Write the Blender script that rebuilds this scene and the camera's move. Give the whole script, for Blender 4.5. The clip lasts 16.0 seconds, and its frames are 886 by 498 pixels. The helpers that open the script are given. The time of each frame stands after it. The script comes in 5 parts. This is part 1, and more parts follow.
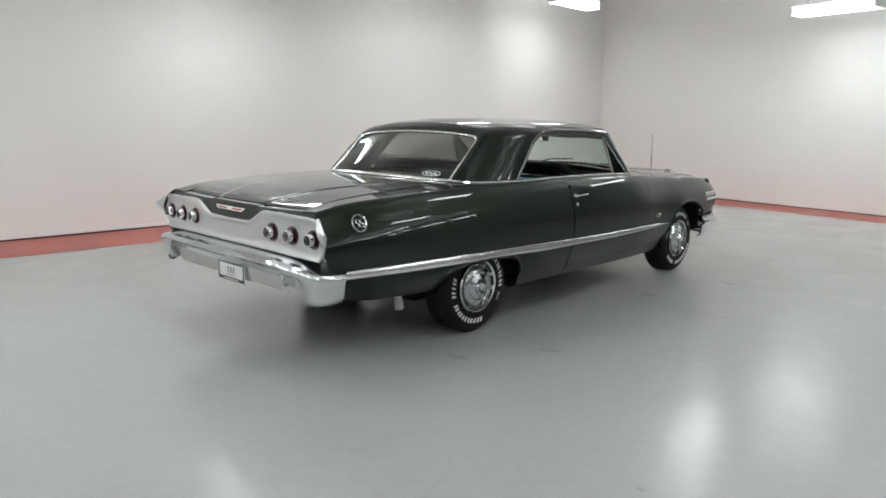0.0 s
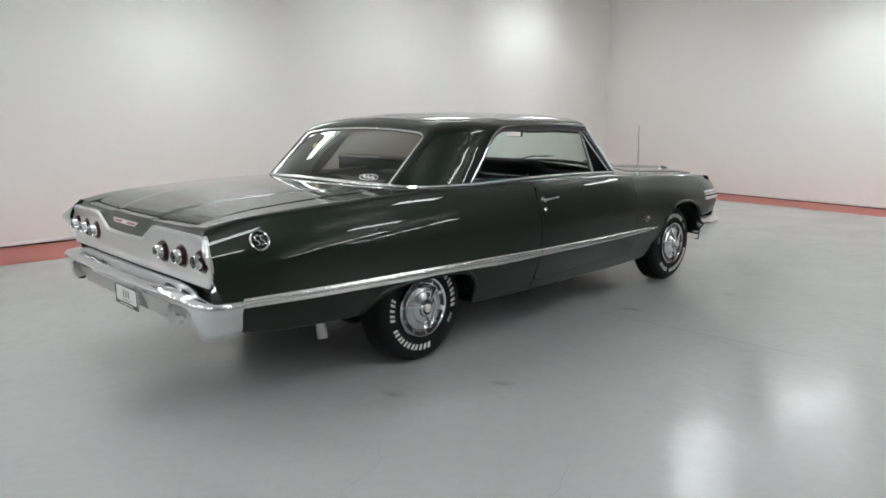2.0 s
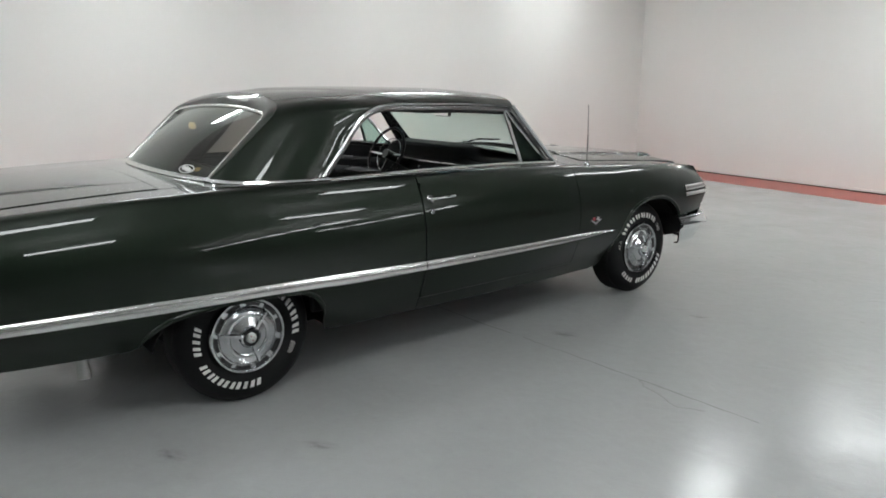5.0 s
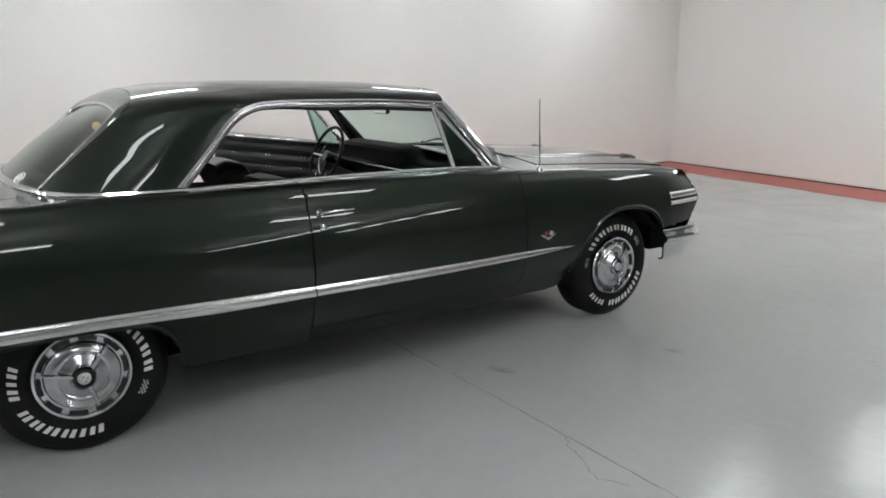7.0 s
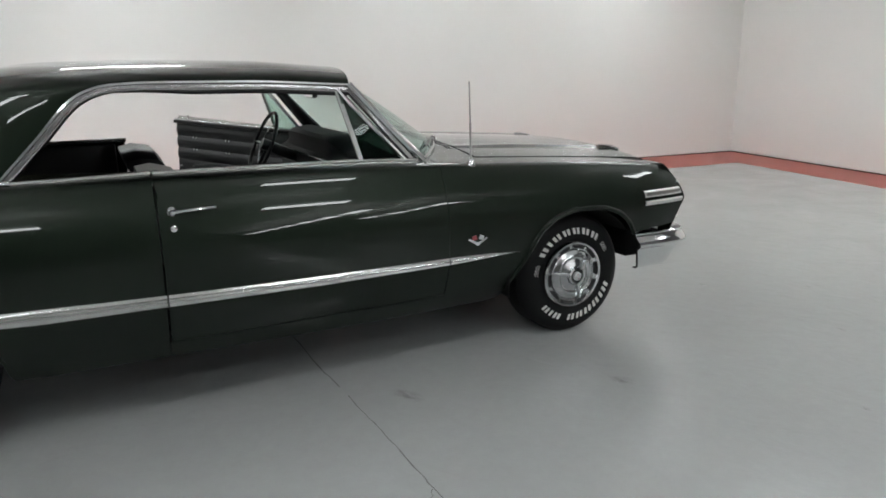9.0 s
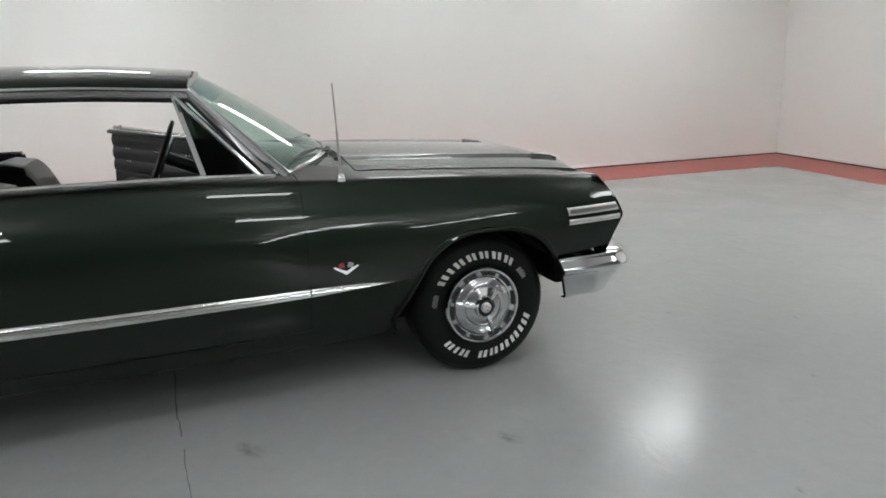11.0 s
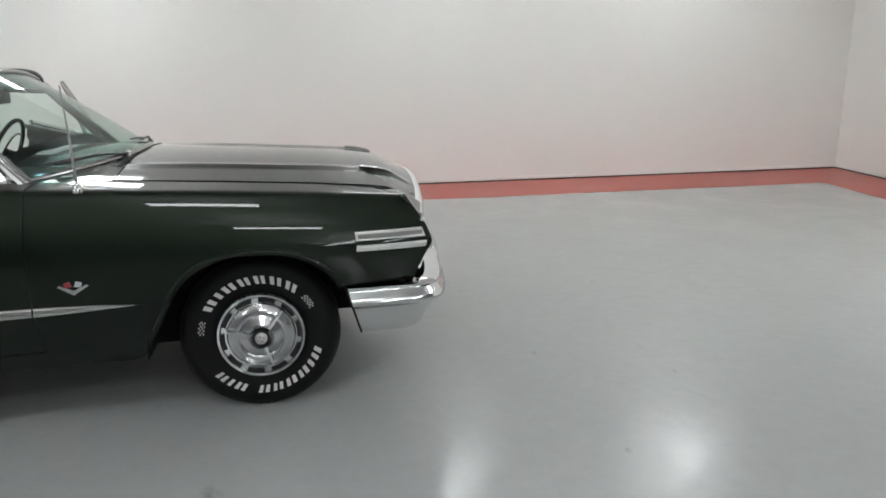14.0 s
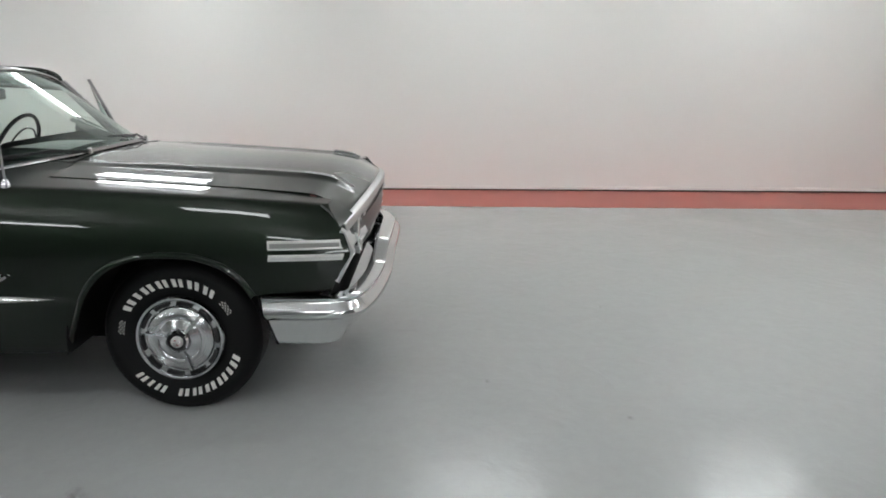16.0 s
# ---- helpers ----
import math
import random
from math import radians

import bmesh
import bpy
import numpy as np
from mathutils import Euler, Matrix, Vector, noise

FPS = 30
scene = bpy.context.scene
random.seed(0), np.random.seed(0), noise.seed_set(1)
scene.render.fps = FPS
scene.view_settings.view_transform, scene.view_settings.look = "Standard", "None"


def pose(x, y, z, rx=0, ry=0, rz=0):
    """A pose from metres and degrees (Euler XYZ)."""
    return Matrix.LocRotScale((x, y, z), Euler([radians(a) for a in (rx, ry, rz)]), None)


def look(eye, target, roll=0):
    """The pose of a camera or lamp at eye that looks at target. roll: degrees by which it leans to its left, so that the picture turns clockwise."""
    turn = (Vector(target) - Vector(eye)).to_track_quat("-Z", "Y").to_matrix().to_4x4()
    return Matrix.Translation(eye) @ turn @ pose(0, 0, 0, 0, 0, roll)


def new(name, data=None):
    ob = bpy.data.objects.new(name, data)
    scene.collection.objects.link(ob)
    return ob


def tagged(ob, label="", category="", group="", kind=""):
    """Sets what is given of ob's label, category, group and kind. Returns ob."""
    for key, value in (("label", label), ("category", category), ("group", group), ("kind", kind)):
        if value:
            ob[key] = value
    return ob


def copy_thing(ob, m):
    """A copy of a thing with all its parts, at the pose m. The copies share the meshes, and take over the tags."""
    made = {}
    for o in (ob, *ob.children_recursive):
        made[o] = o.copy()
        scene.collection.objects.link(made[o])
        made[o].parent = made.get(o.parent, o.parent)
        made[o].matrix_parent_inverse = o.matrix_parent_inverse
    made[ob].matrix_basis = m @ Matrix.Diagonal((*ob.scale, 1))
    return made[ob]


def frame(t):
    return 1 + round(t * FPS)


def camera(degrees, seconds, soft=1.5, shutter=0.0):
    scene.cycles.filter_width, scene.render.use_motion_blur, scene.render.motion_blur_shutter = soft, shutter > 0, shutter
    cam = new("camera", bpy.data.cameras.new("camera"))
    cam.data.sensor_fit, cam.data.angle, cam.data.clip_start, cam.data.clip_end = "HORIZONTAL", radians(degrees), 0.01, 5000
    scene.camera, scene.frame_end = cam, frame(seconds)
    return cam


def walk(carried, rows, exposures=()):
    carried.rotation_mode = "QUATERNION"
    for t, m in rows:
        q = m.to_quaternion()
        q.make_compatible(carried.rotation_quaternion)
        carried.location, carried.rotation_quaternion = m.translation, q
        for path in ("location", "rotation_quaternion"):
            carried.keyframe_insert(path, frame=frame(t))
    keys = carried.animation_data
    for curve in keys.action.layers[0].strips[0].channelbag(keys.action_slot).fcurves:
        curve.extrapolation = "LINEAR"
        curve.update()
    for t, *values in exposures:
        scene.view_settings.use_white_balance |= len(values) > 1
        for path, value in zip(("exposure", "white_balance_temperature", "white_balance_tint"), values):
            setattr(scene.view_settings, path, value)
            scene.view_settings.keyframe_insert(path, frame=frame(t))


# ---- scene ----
cam = camera(64.86, 16.0, soft=1.75)
PATH = [
    (0, (3.952, -3.553, 1.452), (2.588, -2.136, 1.092), 0.74),
    (0.5, (3.946, -3.344, 1.461), (2.555, -1.954, 1.095), 0.54),
    (1, (3.901, -3.148, 1.441), (2.502, -1.767, 1.074), 0.32),
    (1.5, (3.853, -2.942, 1.446), (2.457, -1.560, 1.071), 0.17),
    (2, (3.836, -2.723, 1.444), (2.428, -1.352, 1.074), -0.30),
    (2.5, (3.900, -2.470, 1.439), (2.457, -1.134, 1.072), -0.71),
    (3, (3.895, -2.229, 1.440), (2.445, -0.904, 1.062), -0.52),
    (3.5, (3.862, -1.974, 1.450), (2.410, -0.658, 1.050), -0.26),
    (4, (3.876, -1.716, 1.479), (2.400, -0.436, 1.053), 0.08),
    (6.5, (3.839, -0.486, 1.447), (2.246, 0.637, 0.999), -0.34),
    (7, (3.825, -0.242, 1.452), (2.205, 0.838, 0.994), -0.36),
    (7.5, (3.820, -0.022, 1.443), (2.174, 1.012, 0.973), -0.38),
    (8, (3.842, 0.275, 1.428), (2.154, 1.232, 0.943), -0.65),
    (8.5, (3.832, 0.508, 1.417), (2.121, 1.420, 0.924), -0.55),
    (9, (3.823, 0.747, 1.426), (2.092, 1.616, 0.928), -0.52),
    (11.5, (3.711, 2.025, 1.391), (1.877, 2.652, 0.899), -2.02),
    (12, (3.722, 2.288, 1.395), (1.873, 2.861, 0.892), -2.02),
    (12.5, (3.710, 2.513, 1.398), (1.854, 3.062, 0.892), -1.65),
    (13, (3.721, 2.752, 1.413), (1.853, 3.255, 0.906), -1.07),
    (13.5, (3.774, 3.018, 1.409), (1.886, 3.453, 0.915), -1.04),
    (14, (3.735, 3.214, 1.399), (1.837, 3.609, 0.908), -0.84),
    (14.5, (3.712, 3.437, 1.422), (1.800, 3.751, 0.926), -0.48),
    (15, (3.714, 3.718, 1.415), (1.783, 3.909, 0.931), -0.56),
    (15.5, (3.695, 3.931, 1.412), (1.757, 4.036, 0.930), -0.33),
    (16, (3.627, 4.091, 1.409), (1.687, 4.114, 0.925), 0.11),
]
walk(cam, [(t, look(eye, target, roll)) for t, eye, target, roll in PATH])

# lamps besides the first: x, y and turn of each
# lamps south of y -4.4 and the two turned 80.3: unseen, added as fill
LAMPS = [(-3.5, 4.6, 0), (-3.7, -6.2, 0),
         (-2.3, -2.7, 0), (-2.5, -6.4, 0),
         (-0.25, 6.4, 0), (-0.45, -1.6, 0), (-0.45, -4.5, 0), (-0.45, -8.0, 0),
         (1.6, -6.4, 0), (2.9, 7.4, 80.3), (3.2, -8.4, 0),
                  (5.8, 3.3, 0), (5.8, -0.4, 0), (5.8, -4.1, 0), (5.8, -7.6, 0), (2.6, 9.9, 80.3)]
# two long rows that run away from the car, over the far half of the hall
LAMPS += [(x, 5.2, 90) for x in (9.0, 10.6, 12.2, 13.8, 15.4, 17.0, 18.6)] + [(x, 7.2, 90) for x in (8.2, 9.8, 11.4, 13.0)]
LAMP_Z = 3.50
# ---------------------------------------------------------------- light
world = bpy.data.worlds.new("room_world")
scene.world = world
world.use_nodes = True
world.node_tree.nodes["Background"].inputs[0].default_value = (0.6, 0.63, 0.66, 1)
world.node_tree.nodes["Background"].inputs[1].default_value = 0.02
scene.view_settings.exposure = 0.30
TUBE_GLOW = 15.5

# ---------------------------------------------------------------- materials


def material(name, colour, rough=0.5, metal=0.0, coat=0.0, coat_rough=0.03, grain=0.0, grain_size=40.0, stain=0.0,
             stain_size=2.0, bump=0.0, bump_size=60.0, rough_var=0.0, glow=0.0, spec=0.5):
    m = bpy.data.materials.new(name)
    m.use_nodes = True
    nt = m.node_tree
    b = nt.nodes["Principled BSDF"]
    b.inputs["Base Color"].default_value = (*colour, 1)
    b.inputs["Roughness"].default_value = rough
    b.inputs["Metallic"].default_value = metal
    b.inputs["Coat Weight"].default_value = coat
    b.inputs["Coat Roughness"].default_value = coat_rough
    b.inputs["Specular IOR Level"].default_value = spec
    co = nt.nodes.new("ShaderNodeTexCoord")

    def tex(scale, detail=3.0):
        n = nt.nodes.new("ShaderNodeTexNoise")
        n.inputs["Scale"].default_value = scale
        n.inputs["Detail"].default_value = detail
        nt.links.new(co.outputs["Object"], n.inputs["Vector"])
        return n
    if grain or stain:
        a, c = tex(grain_size), tex(stain_size, 5.0)
        mix = nt.nodes.new("ShaderNodeMath")
        mix.operation = "MULTIPLY_ADD"
        mix.inputs[1].default_value = grain * 2
        nt.links.new(a.outputs["Fac"], mix.inputs[0])
        mix2 = nt.nodes.new("ShaderNodeMath")
        mix2.operation = "MULTIPLY_ADD"
        mix2.inputs[1].default_value = stain * 2
        mix2.inputs[2].default_value = 1.0 - grain - stain
        nt.links.new(c.outputs["Fac"], mix2.inputs[0])
        nt.links.new(mix2.outputs[0], mix.inputs[2])
        col = nt.nodes.new("ShaderNodeVectorMath")
        col.operation = "SCALE"
        col.inputs[0].default_value = colour
        nt.links.new(mix.outputs[0], col.inputs["Scale"])
        nt.links.new(col.outputs[0], b.inputs["Base Color"])
    if rough_var:
        r = tex(stain_size * 1.7, 6.0)
        mr = nt.nodes.new("ShaderNodeMapRange")
        mr.inputs["To Min"].default_value = max(0.02, rough - rough_var)
        mr.inputs["To Max"].default_value = rough + rough_var
        mr.inputs["From Min"].default_value, mr.inputs["From Max"].default_value = 0.3, 0.7
        nt.links.new(r.outputs["Fac"], mr.inputs["Value"])
        nt.links.new(mr.outputs[0], b.inputs["Roughness"])
    if bump:
        n = tex(bump_size, 3.0)
        bp = nt.nodes.new("ShaderNodeBump")
        bp.inputs["Strength"].default_value = 1.0
        bp.inputs["Distance"].default_value = bump
        nt.links.new(n.outputs["Fac"], bp.inputs["Height"])
        nt.links.new(bp.outputs[0], b.inputs["Normal"])
    if glow:
        b.inputs["Emission Color"].default_value = (*colour, 1)
        b.inputs["Emission Strength"].default_value = glow
    return m


def glass(name, tint, rough=0.0, gloss=0.04):
    m = bpy.data.materials.new(name)
    m.use_nodes = True
    nt = m.node_tree
    nt.nodes.remove(nt.nodes["Principled BSDF"])
    out = nt.nodes["Material Output"]
    tr = nt.nodes.new("ShaderNodeBsdfTransparent")
    tr.inputs[0].default_value = (*tint, 1)
    gl = nt.nodes.new("ShaderNodeBsdfGlossy")
    gl.inputs["Roughness"].default_value = rough
    gl.inputs["Color"].default_value = (0.9, 0.95, 0.93, 1)
    lw = nt.nodes.new("ShaderNodeLayerWeight")
    lw.inputs["Blend"].default_value = 0.5
    pw = nt.nodes.new("ShaderNodeMath")
    pw.operation = "POWER"
    pw.inputs[1].default_value = 4.0
    nt.links.new(lw.outputs["Facing"], pw.inputs[0])
    fr = nt.nodes.new("ShaderNodeMath")
    fr.operation = "MULTIPLY_ADD"
    fr.inputs[1].default_value, fr.inputs[2].default_value = 0.85, gloss
    nt.links.new(pw.outputs[0], fr.inputs[0])
    mx = nt.nodes.new("ShaderNodeMixShader")
    nt.links.new(fr.outputs[0], mx.inputs[0])
    nt.links.new(tr.outputs[0], mx.inputs[1])
    nt.links.new(gl.outputs[0], mx.inputs[2])
    nt.links.new(mx.outputs[0], out.inputs[0])
    return m


PAINT = material("green_metallic_paint", (0.0100, 0.0156, 0.0104), rough=0.45, metal=0.9, spec=0.10, coat=1.0, coat_rough=0.012, grain=0.10, grain_size=900, stain=0.04, stain_size=1.5)
PAINT.node_tree.nodes["Principled BSDF"].inputs["Coat IOR"].default_value = 1.39
CHROME = material("chrome", (0.68, 0.69, 0.70), rough=0.08, metal=1.0, rough_var=0.05, stain_size=5.0)
COVER = material("polished_steel_cover", (0.56, 0.57, 0.58), rough=0.14, metal=1.0, grain=0.05, grain_size=200, rough_var=0.05, stain_size=14)
ALLOY = material("brushed_aluminium", (0.72, 0.72, 0.71), rough=0.17, metal=1.0, grain=0.03, grain_size=400)
SATIN = material("satin_silver_paint", (0.60, 0.61, 0.61), rough=0.38, metal=0.75, grain=0.05, grain_size=300, stain=0.06, stain_size=6)
ANODISED = material("anodised_trim", (0.70, 0.70, 0.68), rough=0.36, metal=0.3, grain=0.04, grain_size=300)
TRIM = material("dull_bright_trim", (0.38, 0.375, 0.375), rough=0.20, metal=1.0, grain=0.06, grain_size=120)
RUBBER = material("tyre_rubber", (0.0055, 0.0055, 0.0058), rough=0.6, spec=0.22, grain=0.15, grain_size=120, bump=0.0006, bump_size=200)
LETTER = material("raised_white_rubber", (0.72, 0.71, 0.68), rough=0.6, grain=0.06, grain_size=90)
BLACK = material("black_vinyl", (0.004, 0.004, 0.0048), rough=0.34, spec=0.32, grain=0.1, grain_size=150, bump=0.0005, bump_size=300)
PAD = material("dash_pad", (0.0035, 0.0035, 0.004), rough=0.6, spec=0.12, bump=0.0006, bump_size=400)
CARPET = material("black_carpet", (0.012, 0.012, 0.013), rough=0.95, grain=0.3, grain_size=300, bump=0.002, bump_size=400)
UNDER = material("underbody_black", (0.007, 0.007, 0.007), rough=0.85, spec=0.2, grain=0.25, grain_size=30, stain=0.2, stain_size=4)
REVEAL = material("satin_bright_moulding", (0.72, 0.72, 0.70), rough=0.22, metal=0.85, grain=0.04, grain_size=150)
STEEL = material("dull_steel", (0.35, 0.35, 0.34), rough=0.42, metal=1.0, grain=0.1, grain_size=80, rough_var=0.1)
RED_LENS = material("red_lens", (0.035, 0.002, 0.003), rough=0.22, spec=0.3)
DARK_LENS = material("clear_dark_lens", (0.035, 0.03, 0.03), rough=0.12, coat=0.3)
LENS = material("clear_lens", (0.62, 0.62, 0.60), rough=0.12, coat=0.5, metal=0.3)
RED_PAINT = material("red_enamel", (0.30, 0.03, 0.04), rough=0.3, coat=0.5)
COURTESY = material("lit_courtesy_lens", (1.0, 0.80, 0.36), rough=0.4, glow=2.2)
WHITE_PAINT = material("white_enamel", (0.75, 0.75, 0.74), rough=0.35)
BLACK_PAINT = material("black_enamel", (0.01, 0.01, 0.011), rough=0.35)
MIRROR = material("mirror_glass", (0.9, 0.9, 0.9), rough=0.02, metal=1.0)
GLASS = glass("tinted_glass", (0.72, 0.86, 0.81))
# tint stands in for the dim interior; gloss cut against lamp reflections
VENT_GLASS = glass("shaded_quarter_light_glass", (0.16, 0.20, 0.18), gloss=0.012)
SHADE_GLASS = glass("blue_sun_band_glass", (0.30, 0.52, 0.66))
REAR_GLASS = glass("rear_tinted_glass", (0.19, 0.185, 0.165))
WALL = material("white_wall_paint", (0.840, 0.835, 0.812), rough=0.85, spec=0.25, grain=0.012, grain_size=60, stain=0.02, stain_size=0.8, bump=0.0004, bump_size=180)
# tones of the unseen walls, set for what the car's side reflects
DARK_WALL = material("grey_wall_paint", (0.13, 0.13, 0.131), rough=0.7, grain=0.05, stain=0.08)
PALE_WALL = material("pale_grey_wall_paint", (0.62, 0.62, 0.605), rough=0.8, grain=0.02, stain=0.04)
CEIL = material("ceiling_paint", (0.56, 0.555, 0.545), rough=0.9, stain=0.03)
# near-black colour stands in for the shade under the walls
GAP = material("painted_gap_shade", (0.05, 0.045, 0.04), rough=0.9)
HOUSING = material("lamp_housing", (0.75, 0.75, 0.74), rough=0.45)
TUBE = material("fluorescent_diffuser", (0.955, 1.0, 1.01), rough=0.4, glow=TUBE_GLOW)
# added upward glow, so that ceiling bounce evens out the walls
UPLIGHT = material("added_uplight_glow", (0.95, 0.99, 1.0), rough=0.4, glow=16.0)
TUBE_SIDE = material("frosted_lamp_side", (0.95, 1.0, 0.985), rough=0.4, glow=0.8)


def floor_material():
    m = material("grey_epoxy_floor", (0.378, 0.386, 0.385), rough=0.24)
    nt = m.node_tree
    b = nt.nodes["Principled BSDF"]
    co = nt.nodes.new("ShaderNodeTexCoord")

    def tex(scale, detail, rough=0.5, distort=0.0):
        n = nt.nodes.new("ShaderNodeTexNoise")
        n.inputs["Scale"].default_value, n.inputs["Detail"].default_value = scale, detail
        n.inputs["Roughness"].default_value, n.inputs["Distortion"].default_value = rough, distort
        nt.links.new(co.outputs["Object"], n.inputs["Vector"])
        return n

    def ramp(src, f0, f1, t0, t1):
        r = nt.nodes.new("ShaderNodeMapRange")
        r.inputs["From Min"].default_value, r.inputs["From Max"].default_value = f0, f1
        r.inputs["To Min"].default_value, r.inputs["To Max"].default_value = t0, t1
        nt.links.new(src, r.inputs["Value"])
        return r.outputs[0]

    def times(a, c):
        n = nt.nodes.new("ShaderNodeMath")
        n.operation = "MULTIPLY"
        nt.links.new(a, n.inputs[0])
        nt.links.new(c, n.inputs[1])
        return n.outputs[0]
    broad = ramp(tex(0.55, 5.0, 0.55).outputs["Fac"], 0.3, 0.7, 0.96, 1.03)
    fine = ramp(tex(14.0, 6.0, 0.65).outputs["Fac"], 0.25, 0.75, 0.965, 1.03)
    scuff = ramp(tex(3.2, 8.0, 0.75, 0.6).outputs["Fac"], 0.27, 0.40, 0.965, 1.0)
    col = nt.nodes.new("ShaderNodeVectorMath")
    col.operation = "SCALE"
    col.inputs[0].default_value = (0.378, 0.386, 0.385)
    nt.links.new(times(times(broad, fine), scuff), col.inputs["Scale"])
    nt.links.new(col.outputs[0], b.inputs["Base Color"])
    nt.links.new(ramp(tex(1.9, 4.0, 0.5, 0.8).outputs["Fac"], 0.30, 0.70, 0.14, 0.25), b.inputs["Roughness"])
    bp = nt.nodes.new("ShaderNodeBump")
    bp.inputs["Distance"].default_value = 0.0034
    add = nt.nodes.new("ShaderNodeMath")
    add.operation = "ADD"
    nt.links.new(tex(4.4, 5.0, 0.52, 1.3).outputs["Fac"], add.inputs[0])
    nt.links.new(ramp(tex(26.0, 3.0, 0.5).outputs["Fac"], 0, 1, 0, 0.12), add.inputs[1])
    nt.links.new(add.outputs[0], bp.inputs["Height"])
    nt.links.new(bp.outputs[0], b.inputs["Normal"])
    return m


FLOOR = floor_material()
BORDER = material("red_floor_paint", (0.42, 0.105, 0.085), rough=0.42, grain=0.05, grain_size=25, stain=0.10, stain_size=1.6, bump=0.0008, bump_size=9)

# ---------------------------------------------------------------- mesh helpers


def finish(name, bm, mat, smooth=True):
    me = bpy.data.meshes.new(name)
    if smooth:
        for fc in bm.faces:
            fc.smooth = True
    bm.to_mesh(me)
    bm.free()
    for m in (mat if isinstance(mat, (list, tuple)) else [mat]):
        me.materials.append(m)
    return me


def thicken(bm, t):
    """Gives a sheet its thickness, away from its normals, with a closed rim."""
    bm.normal_update()
    verts, faces = list(bm.verts), list(bm.faces)
    rim = [e for e in bm.edges if len(e.link_faces) == 1]
    inner = {v: bm.verts.new(v.co - v.normal * t) for v in verts}
    for e in rim:
        lp = next(l for l in e.link_faces[0].loops if l.edge == e)
        p, q = lp.vert, lp.link_loop_next.vert
        bm.faces.new((q, p, inner[p], inner[q]))
    for fc in faces:
        bm.faces.new([inner[v] for v in reversed(fc.verts)])


def part(name, bm, mat, parent=None, label="", smooth=True, thick=0.0, sharp=35):
    if thick:
        thicken(bm, thick)
    me = finish(name, bm, mat, smooth)
    if smooth:
        me.set_sharp_from_angle(angle=radians(sharp))
    ob = new(name, me)
    ob.parent = parent
    return tagged(ob, label) if label else ob


def thing(name, where, label, category, group="", kind=""):
    ob = new(name)
    ob.location = where
    ob.empty_display_size = 0.1
    return tagged(ob, label, category, group, kind)


def curve(*pts):
    """A smooth monotone curve through (x, y) pairs."""
    xs, ys = [p[0] for p in pts], [p[1] for p in pts]
    n = len(xs)
    d = [(ys[i + 1] - ys[i]) / (xs[i + 1] - xs[i]) for i in range(n - 1)]
    m = [d[0]] + [0 if d[i - 1] * d[i] <= 0 else 2 * d[i - 1] * d[i] / (d[i - 1] + d[i]) for i in range(1, n - 1)] + [d[-1]]

    def at(x):
        if x <= xs[0]:
            return ys[0]
        if x >= xs[-1]:
            return ys[-1]
        i = max(k for k in range(n - 1) if xs[k] <= x)
        h = xs[i + 1] - xs[i]
        t = (x - xs[i]) / h
        return (ys[i] * (1 + 2 * t) * (1 - t) ** 2 + h * m[i] * t * (1 - t) ** 2 + ys[i + 1] * t * t * (3 - 2 * t) + h * m[i + 1] * t * t * (t - 1))
    return at


def straight(*pts):
    xs, ys = [p[0] for p in pts], [p[1] for p in pts]
    return lambda x: float(np.interp(x, xs, ys))


def along(*pts):
    """A smooth path through 3D points, for s from 0 to 1 by the points' lengths."""
    pts = [Vector(p) for p in pts]
    ln = [0.0]
    for a, b in zip(pts, pts[1:]):
        ln.append(ln[-1] + (b - a).length)
    ln = [v / ln[-1] for v in ln]
    cs = [curve(*[(ln[i], p[k]) for i, p in enumerate(pts)]) for k in range(3)]
    return lambda s: Vector([c(s) for c in cs])


def steps(a, b, n):
    return [a + (b - a) * i / n for i in range(n + 1)]


def grid(rows, flip=False, bm=None, closed=False):
    bm = bm or bmesh.new()
    vs = [[bm.verts.new(p) for p in r] for r in rows]
    for r0, r1 in zip(vs, vs[1:]):
        n = len(r0)
        for i in range(n if closed else n - 1):
            q = (r0[i], r0[(i + 1) % n], r1[(i + 1) % n], r1[i])
            if len({v.co.copy().freeze() for v in q}) > 2:
                bm.faces.new(q[::-1] if flip else q)
    return bm


def flat(v, s):
    return Vector((v[0] * s, v[1], v[2]))


def sweep(path, section, bm=None, up=(0, 0, 1), close_ends=True, closed=False):
    """Sweeps a closed section of (across, up) along a path of points."""
    bm = bm or bmesh.new()
    up = Vector(up)
    path = [Vector(p) for p in path]
    rings = []
    n = len(path)
    for i, p in enumerate(path):
        a, b = (path[i - 1], path[(i + 1) % n]) if closed else (path[max(0, i - 1)], path[min(n - 1, i + 1)])
        d = (b - a).normalized()
        side = d.cross(up).normalized()
        top = side.cross(d)
        rings.append([bm.verts.new(p + side * u + top * v) for u, v in section])
    m = len(section)
    for r0, r1 in zip(rings, rings[1:] + ([rings[0]] if closed else [])):
        for i in range(m):
            bm.faces.new((r0[i], r0[(i + 1) % m], r1[(i + 1) % m], r1[i]))
    if close_ends and not closed:
        bm.faces.new(rings[0][::-1])
        bm.faces.new(rings[-1])
    bmesh.ops.recalc_face_normals(bm, faces=bm.faces)
    return bm


def circle(r, n=10, ry=None):
    return [(r * math.cos(2 * math.pi * i / n), (ry or r) * math.sin(2 * math.pi * i / n)) for i in range(n)]


